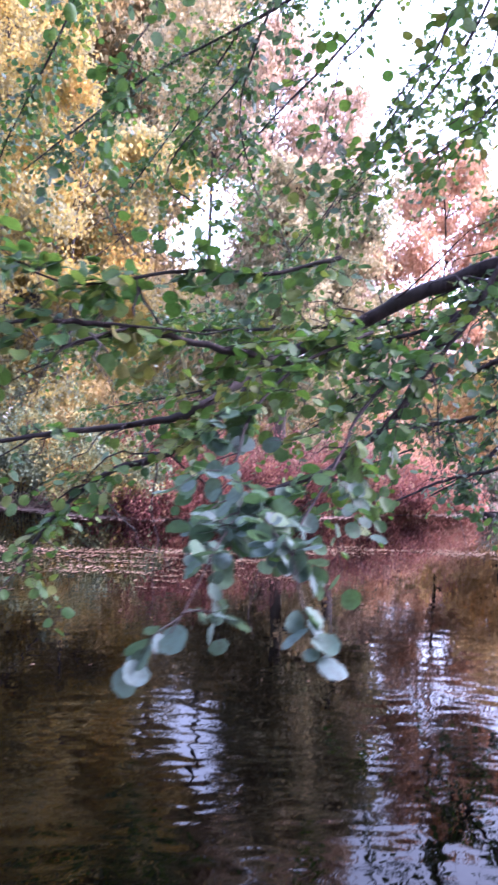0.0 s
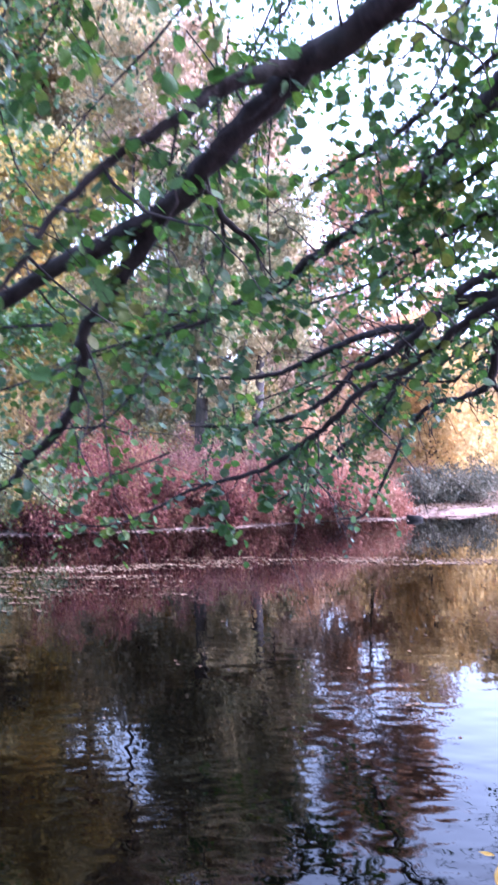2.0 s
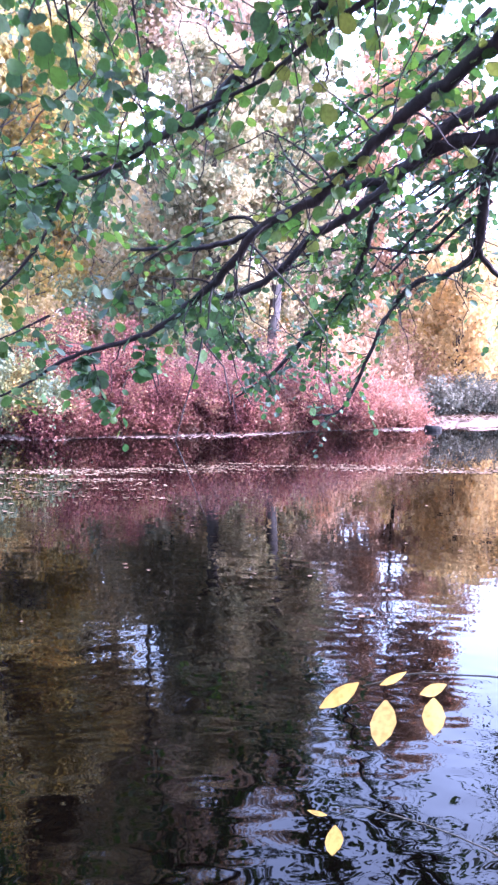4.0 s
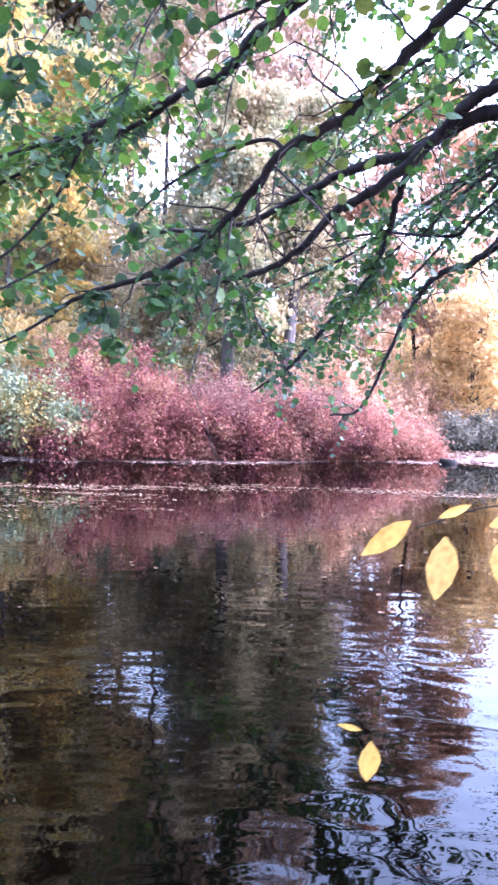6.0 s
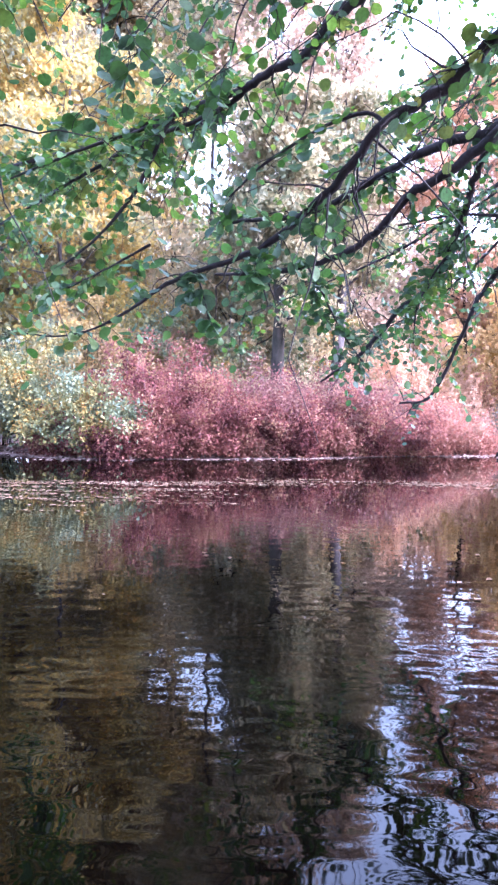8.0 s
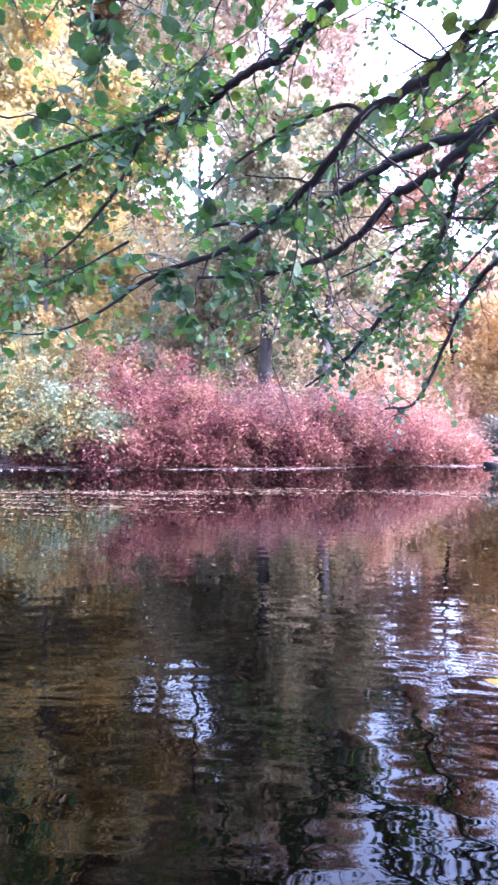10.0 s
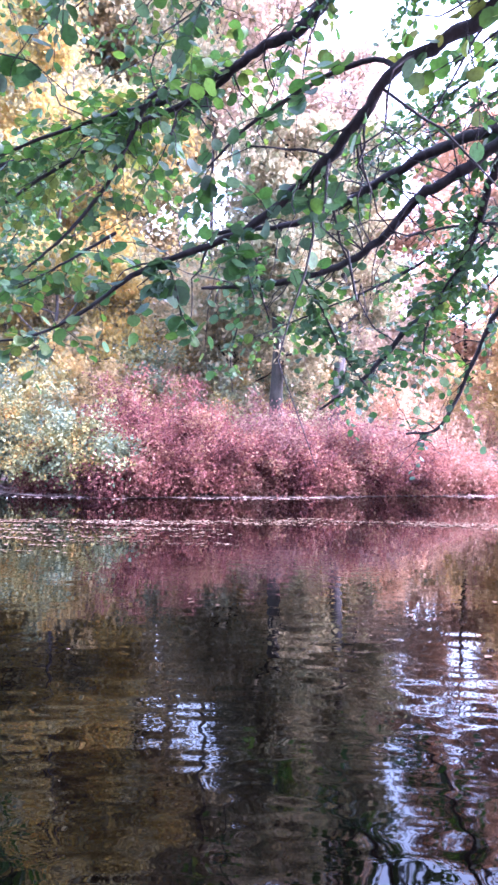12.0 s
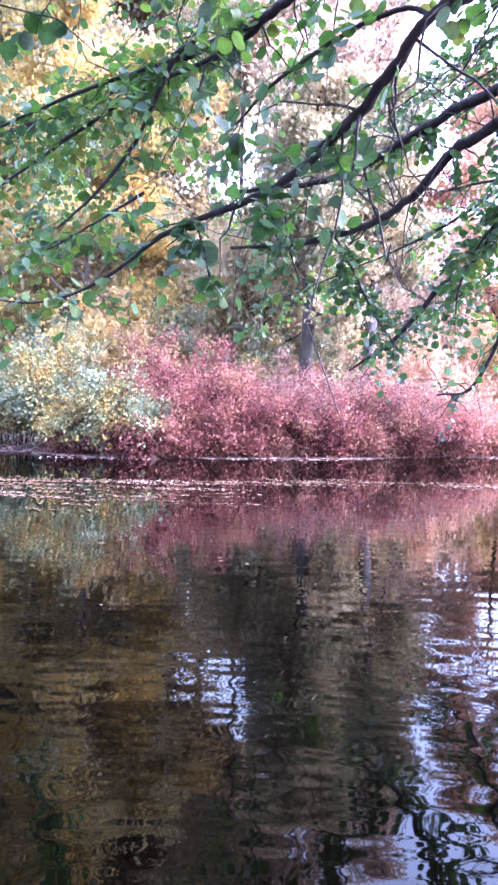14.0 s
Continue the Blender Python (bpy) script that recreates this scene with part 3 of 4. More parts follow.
tree("golden_tree", 9.7, 26.0, 6.0, 1.9, lit_gold_leaf, grey_bark, 13000, 33, "small tree with bright yellow leaves on the low bank", first=0.05, radius=0.06)

# unseen trees on the near bank, behind the path, added to screen sky light
for i, (x, y, h, w) in enumerate([(-6.5, -4.5, 13, 3.2), (-1.5, -5.5, 14, 3.4), (4.5, -5.0, 13, 3.2), (10, -3.5, 12, 3.0), (-11, -2.5, 12, 3.0), (1.5, -9.5, 15, 3.6), (8, -9, 14, 3.4), (-5, -10, 15, 3.6)]):
    tree("unseen_bank_tree", x, y, h, w, olive_leaf, dark_bark, 5000, 400 + i, "dark-trunked leafy tree added out of view behind the path to screen the sky", first=0.12, leaf_size=0.32)["group"] = "trees of the near bank"


# ---- fallen leaves afloat ----
def afloat(name, label, x, y, size, seed, leaf=None):
    rng = np.random.default_rng(seed)
    n = len(x)
    at = np.stack([x, y, np.full(n, 0.005) + 0.004 * rng.random(n)], -1)
    fr = leaf_frames(np.stack([rng.normal(size=n), rng.normal(size=n), 0.04 * rng.normal(size=n)], -1), np.array([0, 0, 1.0]) + 0.06 * rng.normal(size=(n, 3)))
    ob = new(name, leaves_mesh(name, DIAMOND * np.array([1.3, 1, 0.5]), DIAMOND_F, at, fr, size * rng.uniform(0.6, 1.3, n)))
    ob.data.materials.append(leaf or drift_leaf)
    return tagged(ob, label, "leaves", kind="stuff")


def streaks(x0, x1, y_of, spread, clumps, each, seed):
    """Leaves gathered by the wind into thin broken streaks along the line y_of(x)."""
    rng = np.random.default_rng(seed)
    cx = rng.uniform(x0, x1, clumps)
    cy = y_of(cx) + rng.normal(size=clumps) * spread
    n = rng.integers(each // 3, each, clumps)
    long = np.repeat(rng.uniform(0.08, 0.5, clumps), n)
    x = np.repeat(cx, n) + rng.normal(size=n.sum()) * long
    y = np.repeat(cy, n) + rng.normal(size=n.sum()) * 0.035 + 0.05 * np.sin(3.0 * x) * long
    return x, y


afloat("floating_leaves", "broken strip of pale fallen leaves adrift across the pond", *streaks(-7, 9, lambda x: 11.35 + 0.12 * x + 0.25 * np.sin(0.8 * x), 0.24, 130, 40, 1), 0.052, 1)
afloat("floating_leaves", "loose raft of pale fallen leaves on the water", *streaks(-6.5, 0.6, lambda x: 9.9 + 0.1 * x, 0.75, 95, 34, 2), 0.048, 2)
ex = RNG.uniform(-10, 12, 15000)
ey = np.interp(ex, SHORE_X, SHORE_Y) + 0.10 * np.sin(2.1 * ex) + 0.05 * np.sin(5.3 * ex + 1) - np.abs(RNG.normal(size=15000)) * (0.3 + 0.15 * np.sin(1.3 * ex)) - 0.02
afloat("floating_leaves", "pale line of fallen leaves washed against the far bank", ex, ey, 0.09, 3, pale_drift)
afloat("floating_leaves", "single fallen leaves scattered on the pond", RNG.uniform(-6, 8, 200), RNG.uniform(5, 15, 200), 0.04, 4)
afloat("floating_leaves", "few fallen leaves drifting together", RNG.normal(0.6, 0.25, 26), RNG.normal(9.2, 0.12, 26), 0.055, 5)


lx, ly = RNG.uniform(6.2, 14, 5000), RNG.random(5000)
ly = np.interp(lx, SHORE_X, SHORE_Y) + 0.2 + 5.5 * ly
litter = new("leaf_litter", leaves_mesh("leaf_litter", DIAMOND * np.array([1.3, 1, 0.6]), DIAMOND_F, np.stack([lx, ly, height(lx, ly) + 0.012], -1), leaf_frames(RNG.normal(size=(5000, 3)) * np.array([1, 1, 0.1]), np.array([0, 0, 1.0]) + 0.15 * RNG.normal(size=(5000, 3))), RNG.uniform(0.07, 0.15, 5000)))
litter.data.materials.append(drift_leaf)
sx_ = RNG.uniform(-9, 7, 7000)
sy_ = np.interp(sx_, SHORE_X, SHORE_Y) + 0.9 * RNG.random(7000) ** 1.5
shore_litter = new("leaf_litter", leaves_mesh("shore_litter", DIAMOND * np.array([1.3, 1, 0.6]), DIAMOND_F, np.stack([sx_, sy_, np.maximum(height(sx_, sy_), 0.0) + 0.015], -1), leaf_frames(RNG.normal(size=(7000, 3)) * np.array([1, 1, 0.15]), np.array([0, 0, 1.0]) + 0.3 * RNG.normal(size=(7000, 3))), RNG.uniform(0.06, 0.12, 7000)))
shore_litter.data.materials.append(pale_drift)
tagged(shore_litter, "pinkish fallen leaves on the shore under the red shrubs", "leaves", kind="stuff")
tagged(litter, "pale fallen leaves covering the low far bank", "leaves", kind="stuff")


# ---- a stump added for a dark spot at the end of the low bank ----
stump = new("stump")
stump.location = (6.32, 18.85, -0.23)
stump_rng = np.random.default_rng(77)
butt = np.array([(0, 0, 0, 0.26), (0.01, 0, 0.12, 0.235), (0.0, 0.01, 0.24, 0.22), (0.01, 0.01, 0.33, 0.205), (0.01, 0.01, 0.335, 0.11), (0.01, 0.01, 0.335, 0.004)])
part("trunk", tubes_mesh("stump_trunk", [butt], 12, stump_rng, 0.05), shaded_wood, stump)
for az in (0.4, 2.3, 3.9, 5.3):
    flare = [(0.2 * math.cos(az), 0.2 * math.sin(az), 0.16, 0.07), (0.32 * math.cos(az), 0.32 * math.sin(az), 0.09, 0.05), (0.46 * math.cos(az + 0.2), 0.46 * math.sin(az + 0.2), 0.03, 0.025)]
    part("root", tubes_mesh("stump_root", [spline(flare, 4)], 7, stump_rng, 0.06), shaded_wood, stump)
tagged(stump, "low tree stump at the water's edge, its colour blackened for shade", "stump")


# ---- the alder whose branches hang over the water ----
BOUGHS, SHOOTS = {}, {}


def bough(name, leafy, *points):
    """A limb through (x, y, z, radius); leafy: shoots per metre, their length and the size of their leaves."""
    BOUGHS[name], SHOOTS[name] = list(points), leafy


bough("main_a", (4, 0.3, 0.05), (2.18, 1.89, 3.17, 0.0584), (1.85, 2.12, 2.96, 0.0517), (1.67, 2.29, 2.87, 0.0451), (1.42, 2.49, 2.77, 0.0414), (1.21, 2.65, 2.62, 0.0376), (0.97, 2.83, 2.44, 0.0357), (0.64, 2.97, 2.33, 0.0301), (0.33, 3.07, 2.16, 0.0263), (0.03, 3.12, 2.05, 0.0244), (-0.17, 2.75, 1.85, 0.0178), (-0.36, 2.8, 1.78, 0.0141), (-0.77, 2.84, 1.72, 0.0103), (-1.02, 2.92, 1.68, 0.0085), (-1.4, 3, 1.62, 0.0047))
bough("fork_low", (34, 0.3, 0.048), (-0.02, 2.74, 1.91, 0.017), (-0.27, 2.75, 1.68, 0.015), (-0.54, 2.84, 1.58, 0.013), (-0.71, 2.92, 1.46, 0.01), (-0.89, 3, 1.26, 0.007), (-0.94, 3, 1.12, 0.005))
bough("side_left", (30, 0.26, 0.05), (0.13, 2.42, 1.98, 0.015), (-0.02, 2.09, 1.96, 0.012), (-0.24, 2, 1.99, 0.011), (-0.39, 1.96, 2.01, 0.009), (-0.53, 1.92, 2.01, 0.007), (-0.68, 1.92, 2, 0.005), (-0.86, 1.92, 1.95, 0.003))
bough("upper", (18, 0.28, 0.048), (1.4, 2.48, 2.78, 0.0246), (1.18, 2.4, 2.65, 0.0185), (1.05, 2.36, 2.54, 0.015), (0.91, 2.33, 2.43, 0.0123), (0.78, 2.3, 2.29, 0.0097), (0.68, 2.27, 2.12, 0.0079), (0.57, 2.23, 1.98, 0.0062), (0.38, 2.17, 1.74, 0.0035))
bough("elbow", (16, 0.32, 0.048), (0.98, 2.83, 2.45, 0.0297), (0.94, 2.86, 2.37, 0.0264), (0.74, 2.97, 2.13, 0.022), (0.71, 3.06, 2.02, 0.0209), (0.63, 3.2, 1.83, 0.0198), (0.46, 3.34, 1.68, 0.0176), (0.33, 3.43, 1.56, 0.0132), (0.09, 3.52, 1.48, 0.0088), (-0.08, 3.61, 1.4, 0.0055))
bough("stub", (18, 0.2, 0.05), (1.11, 2.78, 2.56, 0.014), (1.17, 2.78, 2.47, 0.012), (1.22, 2.82, 2.42, 0.01), (1.29, 2.86, 2.38, 0.007), (1.32, 2.86, 2.29, 0.003))
bough("mid_tail", (26, 0.34, 0.05), (1, 4.68, 2.44, 0.0117), (0.9, 4.74, 2.4, 0.0104), (0.73, 4.8, 2.1, 0.0085), (0.49, 4.87, 1.87, 0.0065), (0.2, 4.98, 1.7, 0.0046))
bough("mid_side", (26, 0.34, 0.05), (0.93, 4.74, 2.41, 0.0105), (0.51, 4.76, 2.3, 0.0084), (0.11, 4.78, 2.16, 0.0049))
bough("arch", (11, 0.3, 0.047), (2.51, 3.08, 2.44, 0.0252), (2.38, 3.24, 2.34, 0.021), (2.27, 3.45, 2.29, 0.0199), (2.12, 3.57, 2.17, 0.0179), (1.99, 3.65, 2.06, 0.0179), (1.81, 3.68, 1.97, 0.0157), (1.71, 3.76, 1.86, 0.0147), (1.6, 3.84, 1.76, 0.0136), (1.39, 3.92, 1.62, 0.0115), (1.08, 4, 1.53, 0.0084), (0.89, 4.08, 1.43, 0.0063), (0.71, 4.12, 1.35, 0.0045), (0.55, 4.16, 1.33, 0.0035), (0.35, 4.2, 1.36, 0.002))
bough("arch_twig", (17, 0.26, 0.047), (1.81, 3.68, 1.97, 0.008), (1.76, 3.73, 2.02, 0.007), (1.63, 3.77, 2, 0.006), (1.42, 3.81, 1.89, 0.005), (1.29, 3.89, 1.8, 0.003))
bough("long_b", (7, 0.3, 0.05), (3.66, 4.81, 2.83, 0.054), (3.35, 5.01, 2.75, 0.0504), (3.07, 5.16, 2.74, 0.0444), (2.8, 5.26, 2.71, 0.0384), (2.55, 5.36, 2.57, 0.0312), (2.29, 5.51, 2.55, 0.0264), (1.98, 5.7, 2.44, 0.024), (1.75, 5.8, 2.33, 0.0204), (1.45, 5.9, 2.26, 0.0168), (0.97, 6.1, 2.28, 0.0108))
bough("long_c", (8, 0.3, 0.05), (3.57, 4.93, 3.15, 0.0464), (3.05, 5.12, 2.9, 0.039), (2.84, 5.22, 2.81, 0.0329), (2.57, 5.31, 2.55, 0.0293), (2.34, 5.4, 2.37, 0.0268), (2.14, 5.49, 2.27, 0.0256), (1.95, 5.58, 2.08, 0.022), (1.7, 5.68, 1.95, 0.0183), (1.31, 5.78, 1.89, 0.0146), (0.98, 5.88, 1.9, 0.0085))
bough("drop_d", (22, 0.28, 0.05), (2.57, 5.36, 2.55, 0.0222), (2.51, 5.6, 2.37, 0.0211), (2.48, 5.78, 2.15, 0.0199), (2.38, 6.07, 1.88, 0.0199), (2.23, 6.37, 1.77, 0.0187), (1.96, 6.55, 1.46, 0.014), (1.68, 6.74, 1.26, 0.007))
bough("kink", (8, 0.3, 0.05), (3.23, 5.23, 3.04, 0.041), (3.18, 5.42, 2.81, 0.0357), (3.16, 5.51, 2.64, 0.0336), (3.18, 5.68, 2.24, 0.0315), (3.11, 6.08, 2.14, 0.021), (2.95, 6.38, 2.1, 0.021), (2.81, 6.57, 1.89, 0.0168), (2.71, 6.75, 1.61, 0.0158), (2.53, 6.93, 1.17, 0.0115), (2.29, 6.93, 1.11, 0.0074))
bough("kink_side", (13, 0.32, 0.052), (3.18, 5.68, 2.24, 0.02), (3.28, 5.68, 2.11, 0.017), (3.51, 5.66, 1.91, 0.01))
bough("kink_twig", (13, 0.32, 0.052), (3.23, 5.6, 2.51, 0.0144), (3, 5.69, 2.31, 0.012), (2.89, 5.79, 2.23, 0.0108), (2.51, 5.99, 2.29, 0.0084), (2.15, 6.09, 2.25, 0.0072))
bough("high", (13, 0.36, 0.05), (2.29, 4.05, 3.16, 0.0404), (2.04, 4.31, 2.98, 0.035), (1.83, 4.49, 2.87, 0.0284), (1.67, 4.57, 2.77, 0.0284), (1.54, 4.66, 2.66, 0.024), (1.33, 4.74, 2.6, 0.0186), (1.17, 4.83, 2.51, 0.0131), (0.84, 4.92, 2.42, 0.0109), (0.59, 5.01, 2.35, 0.0077))
bough("drape1", (13, 0.24, 0.045), (1.19, 3.59, 2.43, 0.009), (1.04, 3.58, 2.22, 0.007), (0.94, 3.57, 2.07, 0.004), (0.82, 3.61, 1.94, 0.003))
bough("drape2", (14, 0.24, 0.045), (1.42, 3.71, 2.46, 0.009), (1.25, 3.7, 2.16, 0.006), (1.18, 3.7, 1.99, 0.005), (1.22, 3.7, 1.79, 0.003))
bough("drape3", (4, 0.2, 0.045), (1.92, 3.56, 2.37, 0.007), (1.94, 3.56, 2.15, 0.006), (1.98, 3.62, 1.97, 0.004), (1.99, 3.67, 1.75, 0.004))
bough("drape4", (14, 0.26, 0.05), (2.23, 3.12, 3.22, 0.011), (2.05, 3.11, 2.94, 0.008), (1.91, 3.15, 2.74, 0.006), (1.8, 3.19, 2.54, 0.004))
bough("drape5", (14, 0.26, 0.05), (2.5, 3.12, 3.12, 0.01), (2.26, 3.1, 2.83, 0.007), (2.07, 3.19, 2.65, 0.006), (1.97, 3.18, 2.45, 0.004))
bough("drape6", (13, 0.26, 0.05), (1.93, 3.32, 3.3, 0.01), (1.65, 3.31, 3.01, 0.007), (1.56, 3.3, 2.81, 0.004))
bough("drape7", (14, 0.24, 0.05), (1.5, 3.21, 3.22, 0.008), (1.31, 3.2, 2.95, 0.007), (1.14, 3.19, 2.82, 0.004))
bough("leafy_left", (36, 0.26, 0.048), (0.26, 2.25, 2.29, 0.008), (0.04, 2.2, 2.22, 0.007), (-0.2, 2.1, 2.2, 0.006), (-0.52, 2, 2.13, 0.004), (-0.75, 2, 2.24, 0.002))
bough("leafy_mid", (40, 0.2, 0.047), (0.37, 2.25, 2.06, 0.007), (0.14, 2, 1.93, 0.005), (0.01, 1.8, 1.79, 0.004), (-0.03, 1.65, 1.66, 0.003), (-0.01, 1.5, 1.58, 0.002))
bough("leafy_low", (32, 0.25, 0.047), (0.48, 2.25, 1.97, 0.007), (0.31, 2.05, 1.8, 0.006), (0.22, 1.9, 1.64, 0.004), (0.12, 1.7, 1.51, 0.003))
bough("tip_left", (26, 0.08, 0.044), (-0.00, 1.50, 1.59, 0.0020), (-0.04, 1.30, 1.54, 0.0020), (-0.07, 1.17, 1.49, 0.0015), (-0.09, 1.09, 1.45, 0.0010), (-0.11, 1.05, 1.42, 0.0010))
bough("tip_right", (26, 0.08, 0.044), (-0.00, 1.48, 1.59, 0.0020), (0.04, 1.30, 1.55, 0.0020), (0.07, 1.17, 1.52, 0.0015), (0.08, 1.09, 1.48, 0.0010), (0.09, 1.05, 1.45, 0.0010))
bough("hang5", (13, 0.3, 0.042), (1.5, 2.75, 3.72, 0.012), (1.31, 2.77, 3.37, 0.008), (1.16, 2.78, 3.12, 0.006), (1, 2.8, 2.89, 0.004))
bough("hang6", (28, 0.3, 0.042), (2.3, 2.98, 3.62, 0.013), (1.98, 3.01, 3.24, 0.01), (1.77, 3.02, 3.01, 0.006), (1.64, 3.03, 2.8, 0.004))
bough("hang7", (19, 0.3, 0.042), (0.99, 2.6, 3.58, 0.011), (0.8, 2.6, 3.08, 0.008), (0.61, 2.6, 2.83, 0.006), (0.37, 2.6, 2.64, 0.004), (0.23, 2.6, 2.56, 0.003))
bough("right1", (19, 0.3, 0.044), (2.35, 3.09, 3.3, 0.013), (2.02, 3.21, 3.04, 0.01), (1.81, 3.33, 2.92, 0.008), (1.55, 3.44, 2.79, 0.005))
bough("right2", (19, 0.3, 0.044), (2.45, 3.32, 2.75, 0.014), (2.09, 3.43, 2.59, 0.011), (1.82, 3.55, 2.42, 0.008), (1.54, 3.66, 2.34, 0.005))
bough("right5", (40, 0.28, 0.05), (2.42, 3.01, 2.98, 0.013), (2.32, 3.06, 2.87, 0.010), (2.19, 3.10, 2.77, 0.008), (2.07, 3.20, 2.71, 0.006), (1.95, 3.29, 2.62, 0.003))
bough("right6", (40, 0.28, 0.05), (2.54, 3.21, 2.79, 0.013), (2.42, 3.30, 2.74, 0.010), (2.29, 3.40, 2.67, 0.006), (2.13, 3.49, 2.60, 0.003))
bough("right7", (36, 0.3, 0.05), (2.34, 3.06, 3.09, 0.012), (2.18, 3.17, 2.98, 0.009), (2.02, 3.28, 2.87, 0.006), (1.87, 3.38, 2.78, 0.003))
bough("twig_drop", (14, 0.16, 0.045), (1.17, 6.21, 2.01, 0.0056), (1.15, 6.31, 1.77, 0.0056), (1.1, 6.4, 1.58, 0.0049), (1.11, 6.46, 1.35, 0.0035))
bough("mass_c", (49, 0.3, 0.05), (1.56, 5.74, 1.94, 0.009), (1.68, 5.95, 1.77, 0.007), (1.81, 6.16, 1.56, 0.006), (2, 6.28, 1.32, 0.005))
bough("mass_d", (31, 0.28, 0.05), (1.3, 5.71, 2.05, 0.009), (1.33, 5.72, 1.85, 0.007), (1.38, 5.83, 1.69, 0.004))
bough("mass_f", (39, 0.3, 0.05), (2.54, 5.62, 2.12, 0.008), (2.36, 5.81, 1.92, 0.007), (2.26, 5.9, 1.7, 0.006), (2.25, 6, 1.48, 0.004))
bough("mass_g", (32, 0.16, 0.05), (1.17, 3.92, 1.54, 0.004), (1.2, 3.9, 1.45, 0.003), (1.22, 3.91, 1.36, 0.003))
bough("mass_h", (21, 0.14, 0.05), (1.37, 3.87, 1.61, 0.004), (1.41, 3.82, 1.5, 0.003), (1.44, 3.82, 1.4, 0.002))
bough("mass_i", (24, 0.3, 0.046), (0.94, 4.18, 1.7, 0.006), (0.72, 4.26, 1.61, 0.004), (0.53, 4.35, 1.55, 0.003))
bough("drape8", (16, 0.22, 0.045), (1.2, 3.21, 2.49, 0.007), (1.1, 3.19, 2.2, 0.004), (1.1, 3.24, 2.08, 0.003), (1.06, 3.28, 1.98, 0.002))
bough("drape9", (16, 0.22, 0.045), (1.32, 3.42, 2.62, 0.007), (1.4, 3.41, 2.32, 0.005), (1.48, 3.41, 2.19, 0.003), (1.5, 3.41, 2.07, 0.002))
bough("right3", (28, 0.34, 0.05), (2.87, 4.63, 3.15, 0.013), (2.6, 4.7, 2.85, 0.009), (2.41, 4.79, 2.75, 0.007), (2.17, 4.77, 2.56, 0.004))
bough("right4", (28, 0.34, 0.05), (3.23, 5.44, 2.66, 0.016), (2.91, 5.61, 2.44, 0.012), (2.66, 5.69, 2.17, 0.007))
bough("hang1", (18, 0.3, 0.045), (1.02, 2.5, 3.81, 0.013), (0.71, 2.53, 3.3, 0.009), (0.57, 2.54, 3.06, 0.008), (0.48, 2.55, 2.91, 0.006), (0.4, 2.56, 2.73, 0.004))
bough("hang2", (18, 0.3, 0.045), (0.65, 2.51, 3.69, 0.013), (0.41, 2.54, 3.26, 0.01), (0.3, 2.55, 3.11, 0.008), (0.26, 2.6, 2.93, 0.006), (0.17, 2.65, 2.68, 0.003))
bough("hang3", (16, 0.3, 0.045), (1.36, 2.58, 3.7, 0.014), (1.05, 2.61, 3.29, 0.01), (0.9, 2.62, 3.05, 0.008), (0.75, 2.63, 2.88, 0.006), (0.65, 2.68, 2.78, 0.004))
bough("hang4", (19, 0.3, 0.045), (-0.32, 2.62, 3.71, 0.012), (-0.43, 2.64, 3.27, 0.008), (-0.48, 2.65, 3.05, 0.006), (-0.58, 2.66, 2.87, 0.004), (-0.65, 2.66, 2.71, 0.003))
alder = new("alder_tree")
alder.location = (3.9, 1.4, 0.1)
bpy.context.view_layer.update()
SHIFT = np.array(alder.location)
rng = np.random.default_rng(5)
trunk_line = spline([(4.15, 1.05, 0.0, 0.24), (4.0, 1.2, 0.9, 0.19), (3.85, 1.5, 2.2, 0.17), (3.7, 1.8, 3.6, 0.15), (3.5, 2.0, 5.2, 0.11), (3.3, 2.2, 7.0, 0.06), (3.2, 2.3, 8.4, 0.02)], 5)


def local(line):
    line = np.array(line, float)
    line[:, :3] -= SHIFT
    return line


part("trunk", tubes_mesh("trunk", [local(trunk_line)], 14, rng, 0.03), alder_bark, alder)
# where the limbs that leave the view run to
ROOTS = {"main_a": [(3.75, 1.7, 3.3, 0.11), (2.9, 1.65, 3.35, 0.09)], "arch": [(3.7, 1.85, 3.1, 0.06), (2.9, 2.6, 2.75, 0.04)],
         "long_b": [(3.8, 1.6, 2.5, 0.09), (3.95, 3.4, 2.8, 0.07)], "long_c": [(3.75, 1.7, 3.4, 0.08), (3.9, 3.6, 3.4, 0.06)],
         "kink": [(3.7, 1.9, 4.0, 0.07), (3.5, 3.8, 3.8, 0.055)], "high": [(3.6, 1.9, 4.3, 0.08), (2.8, 3.1, 3.8, 0.06)]}
lines = {n: spline(ROOTS.get(n, []) + p, 6) for n, p in BOUGHS.items()}
# a high limb that arches over the path, from which the thin hanging branches drop
lines["over"] = spline([(3.5, 2.0, 4.8, 0.08), (2.6, 2.3, 4.7, 0.06), (1.4, 2.55, 4.2, 0.045), (0.6, 2.55, 3.95, 0.035), (-0.35, 2.6, 3.8, 0.025), (-1.4, 2.8, 3.6, 0.012)], 6)
SHOOTS["over"] = (10, 0.6, 0.058)
lines["over_b"] = spline([(3.4, 2.1, 5.6, 0.07), (2.9, 4.0, 6.4, 0.05), (2.2, 5.6, 6.6, 0.035), (1.2, 6.8, 6.6, 0.015)], 6)
SHOOTS["over_b"] = (9, 0.6, 0.06)
lines["over_c"] = spline([(3.4, 2.1, 5.2, 0.06), (2.2, 3.2, 5.6, 0.04), (0.8, 4.0, 5.6, 0.03), (-0.9, 4.4, 5.3, 0.012)], 6)
SHOOTS["over_c"] = (18, 0.6, 0.06)
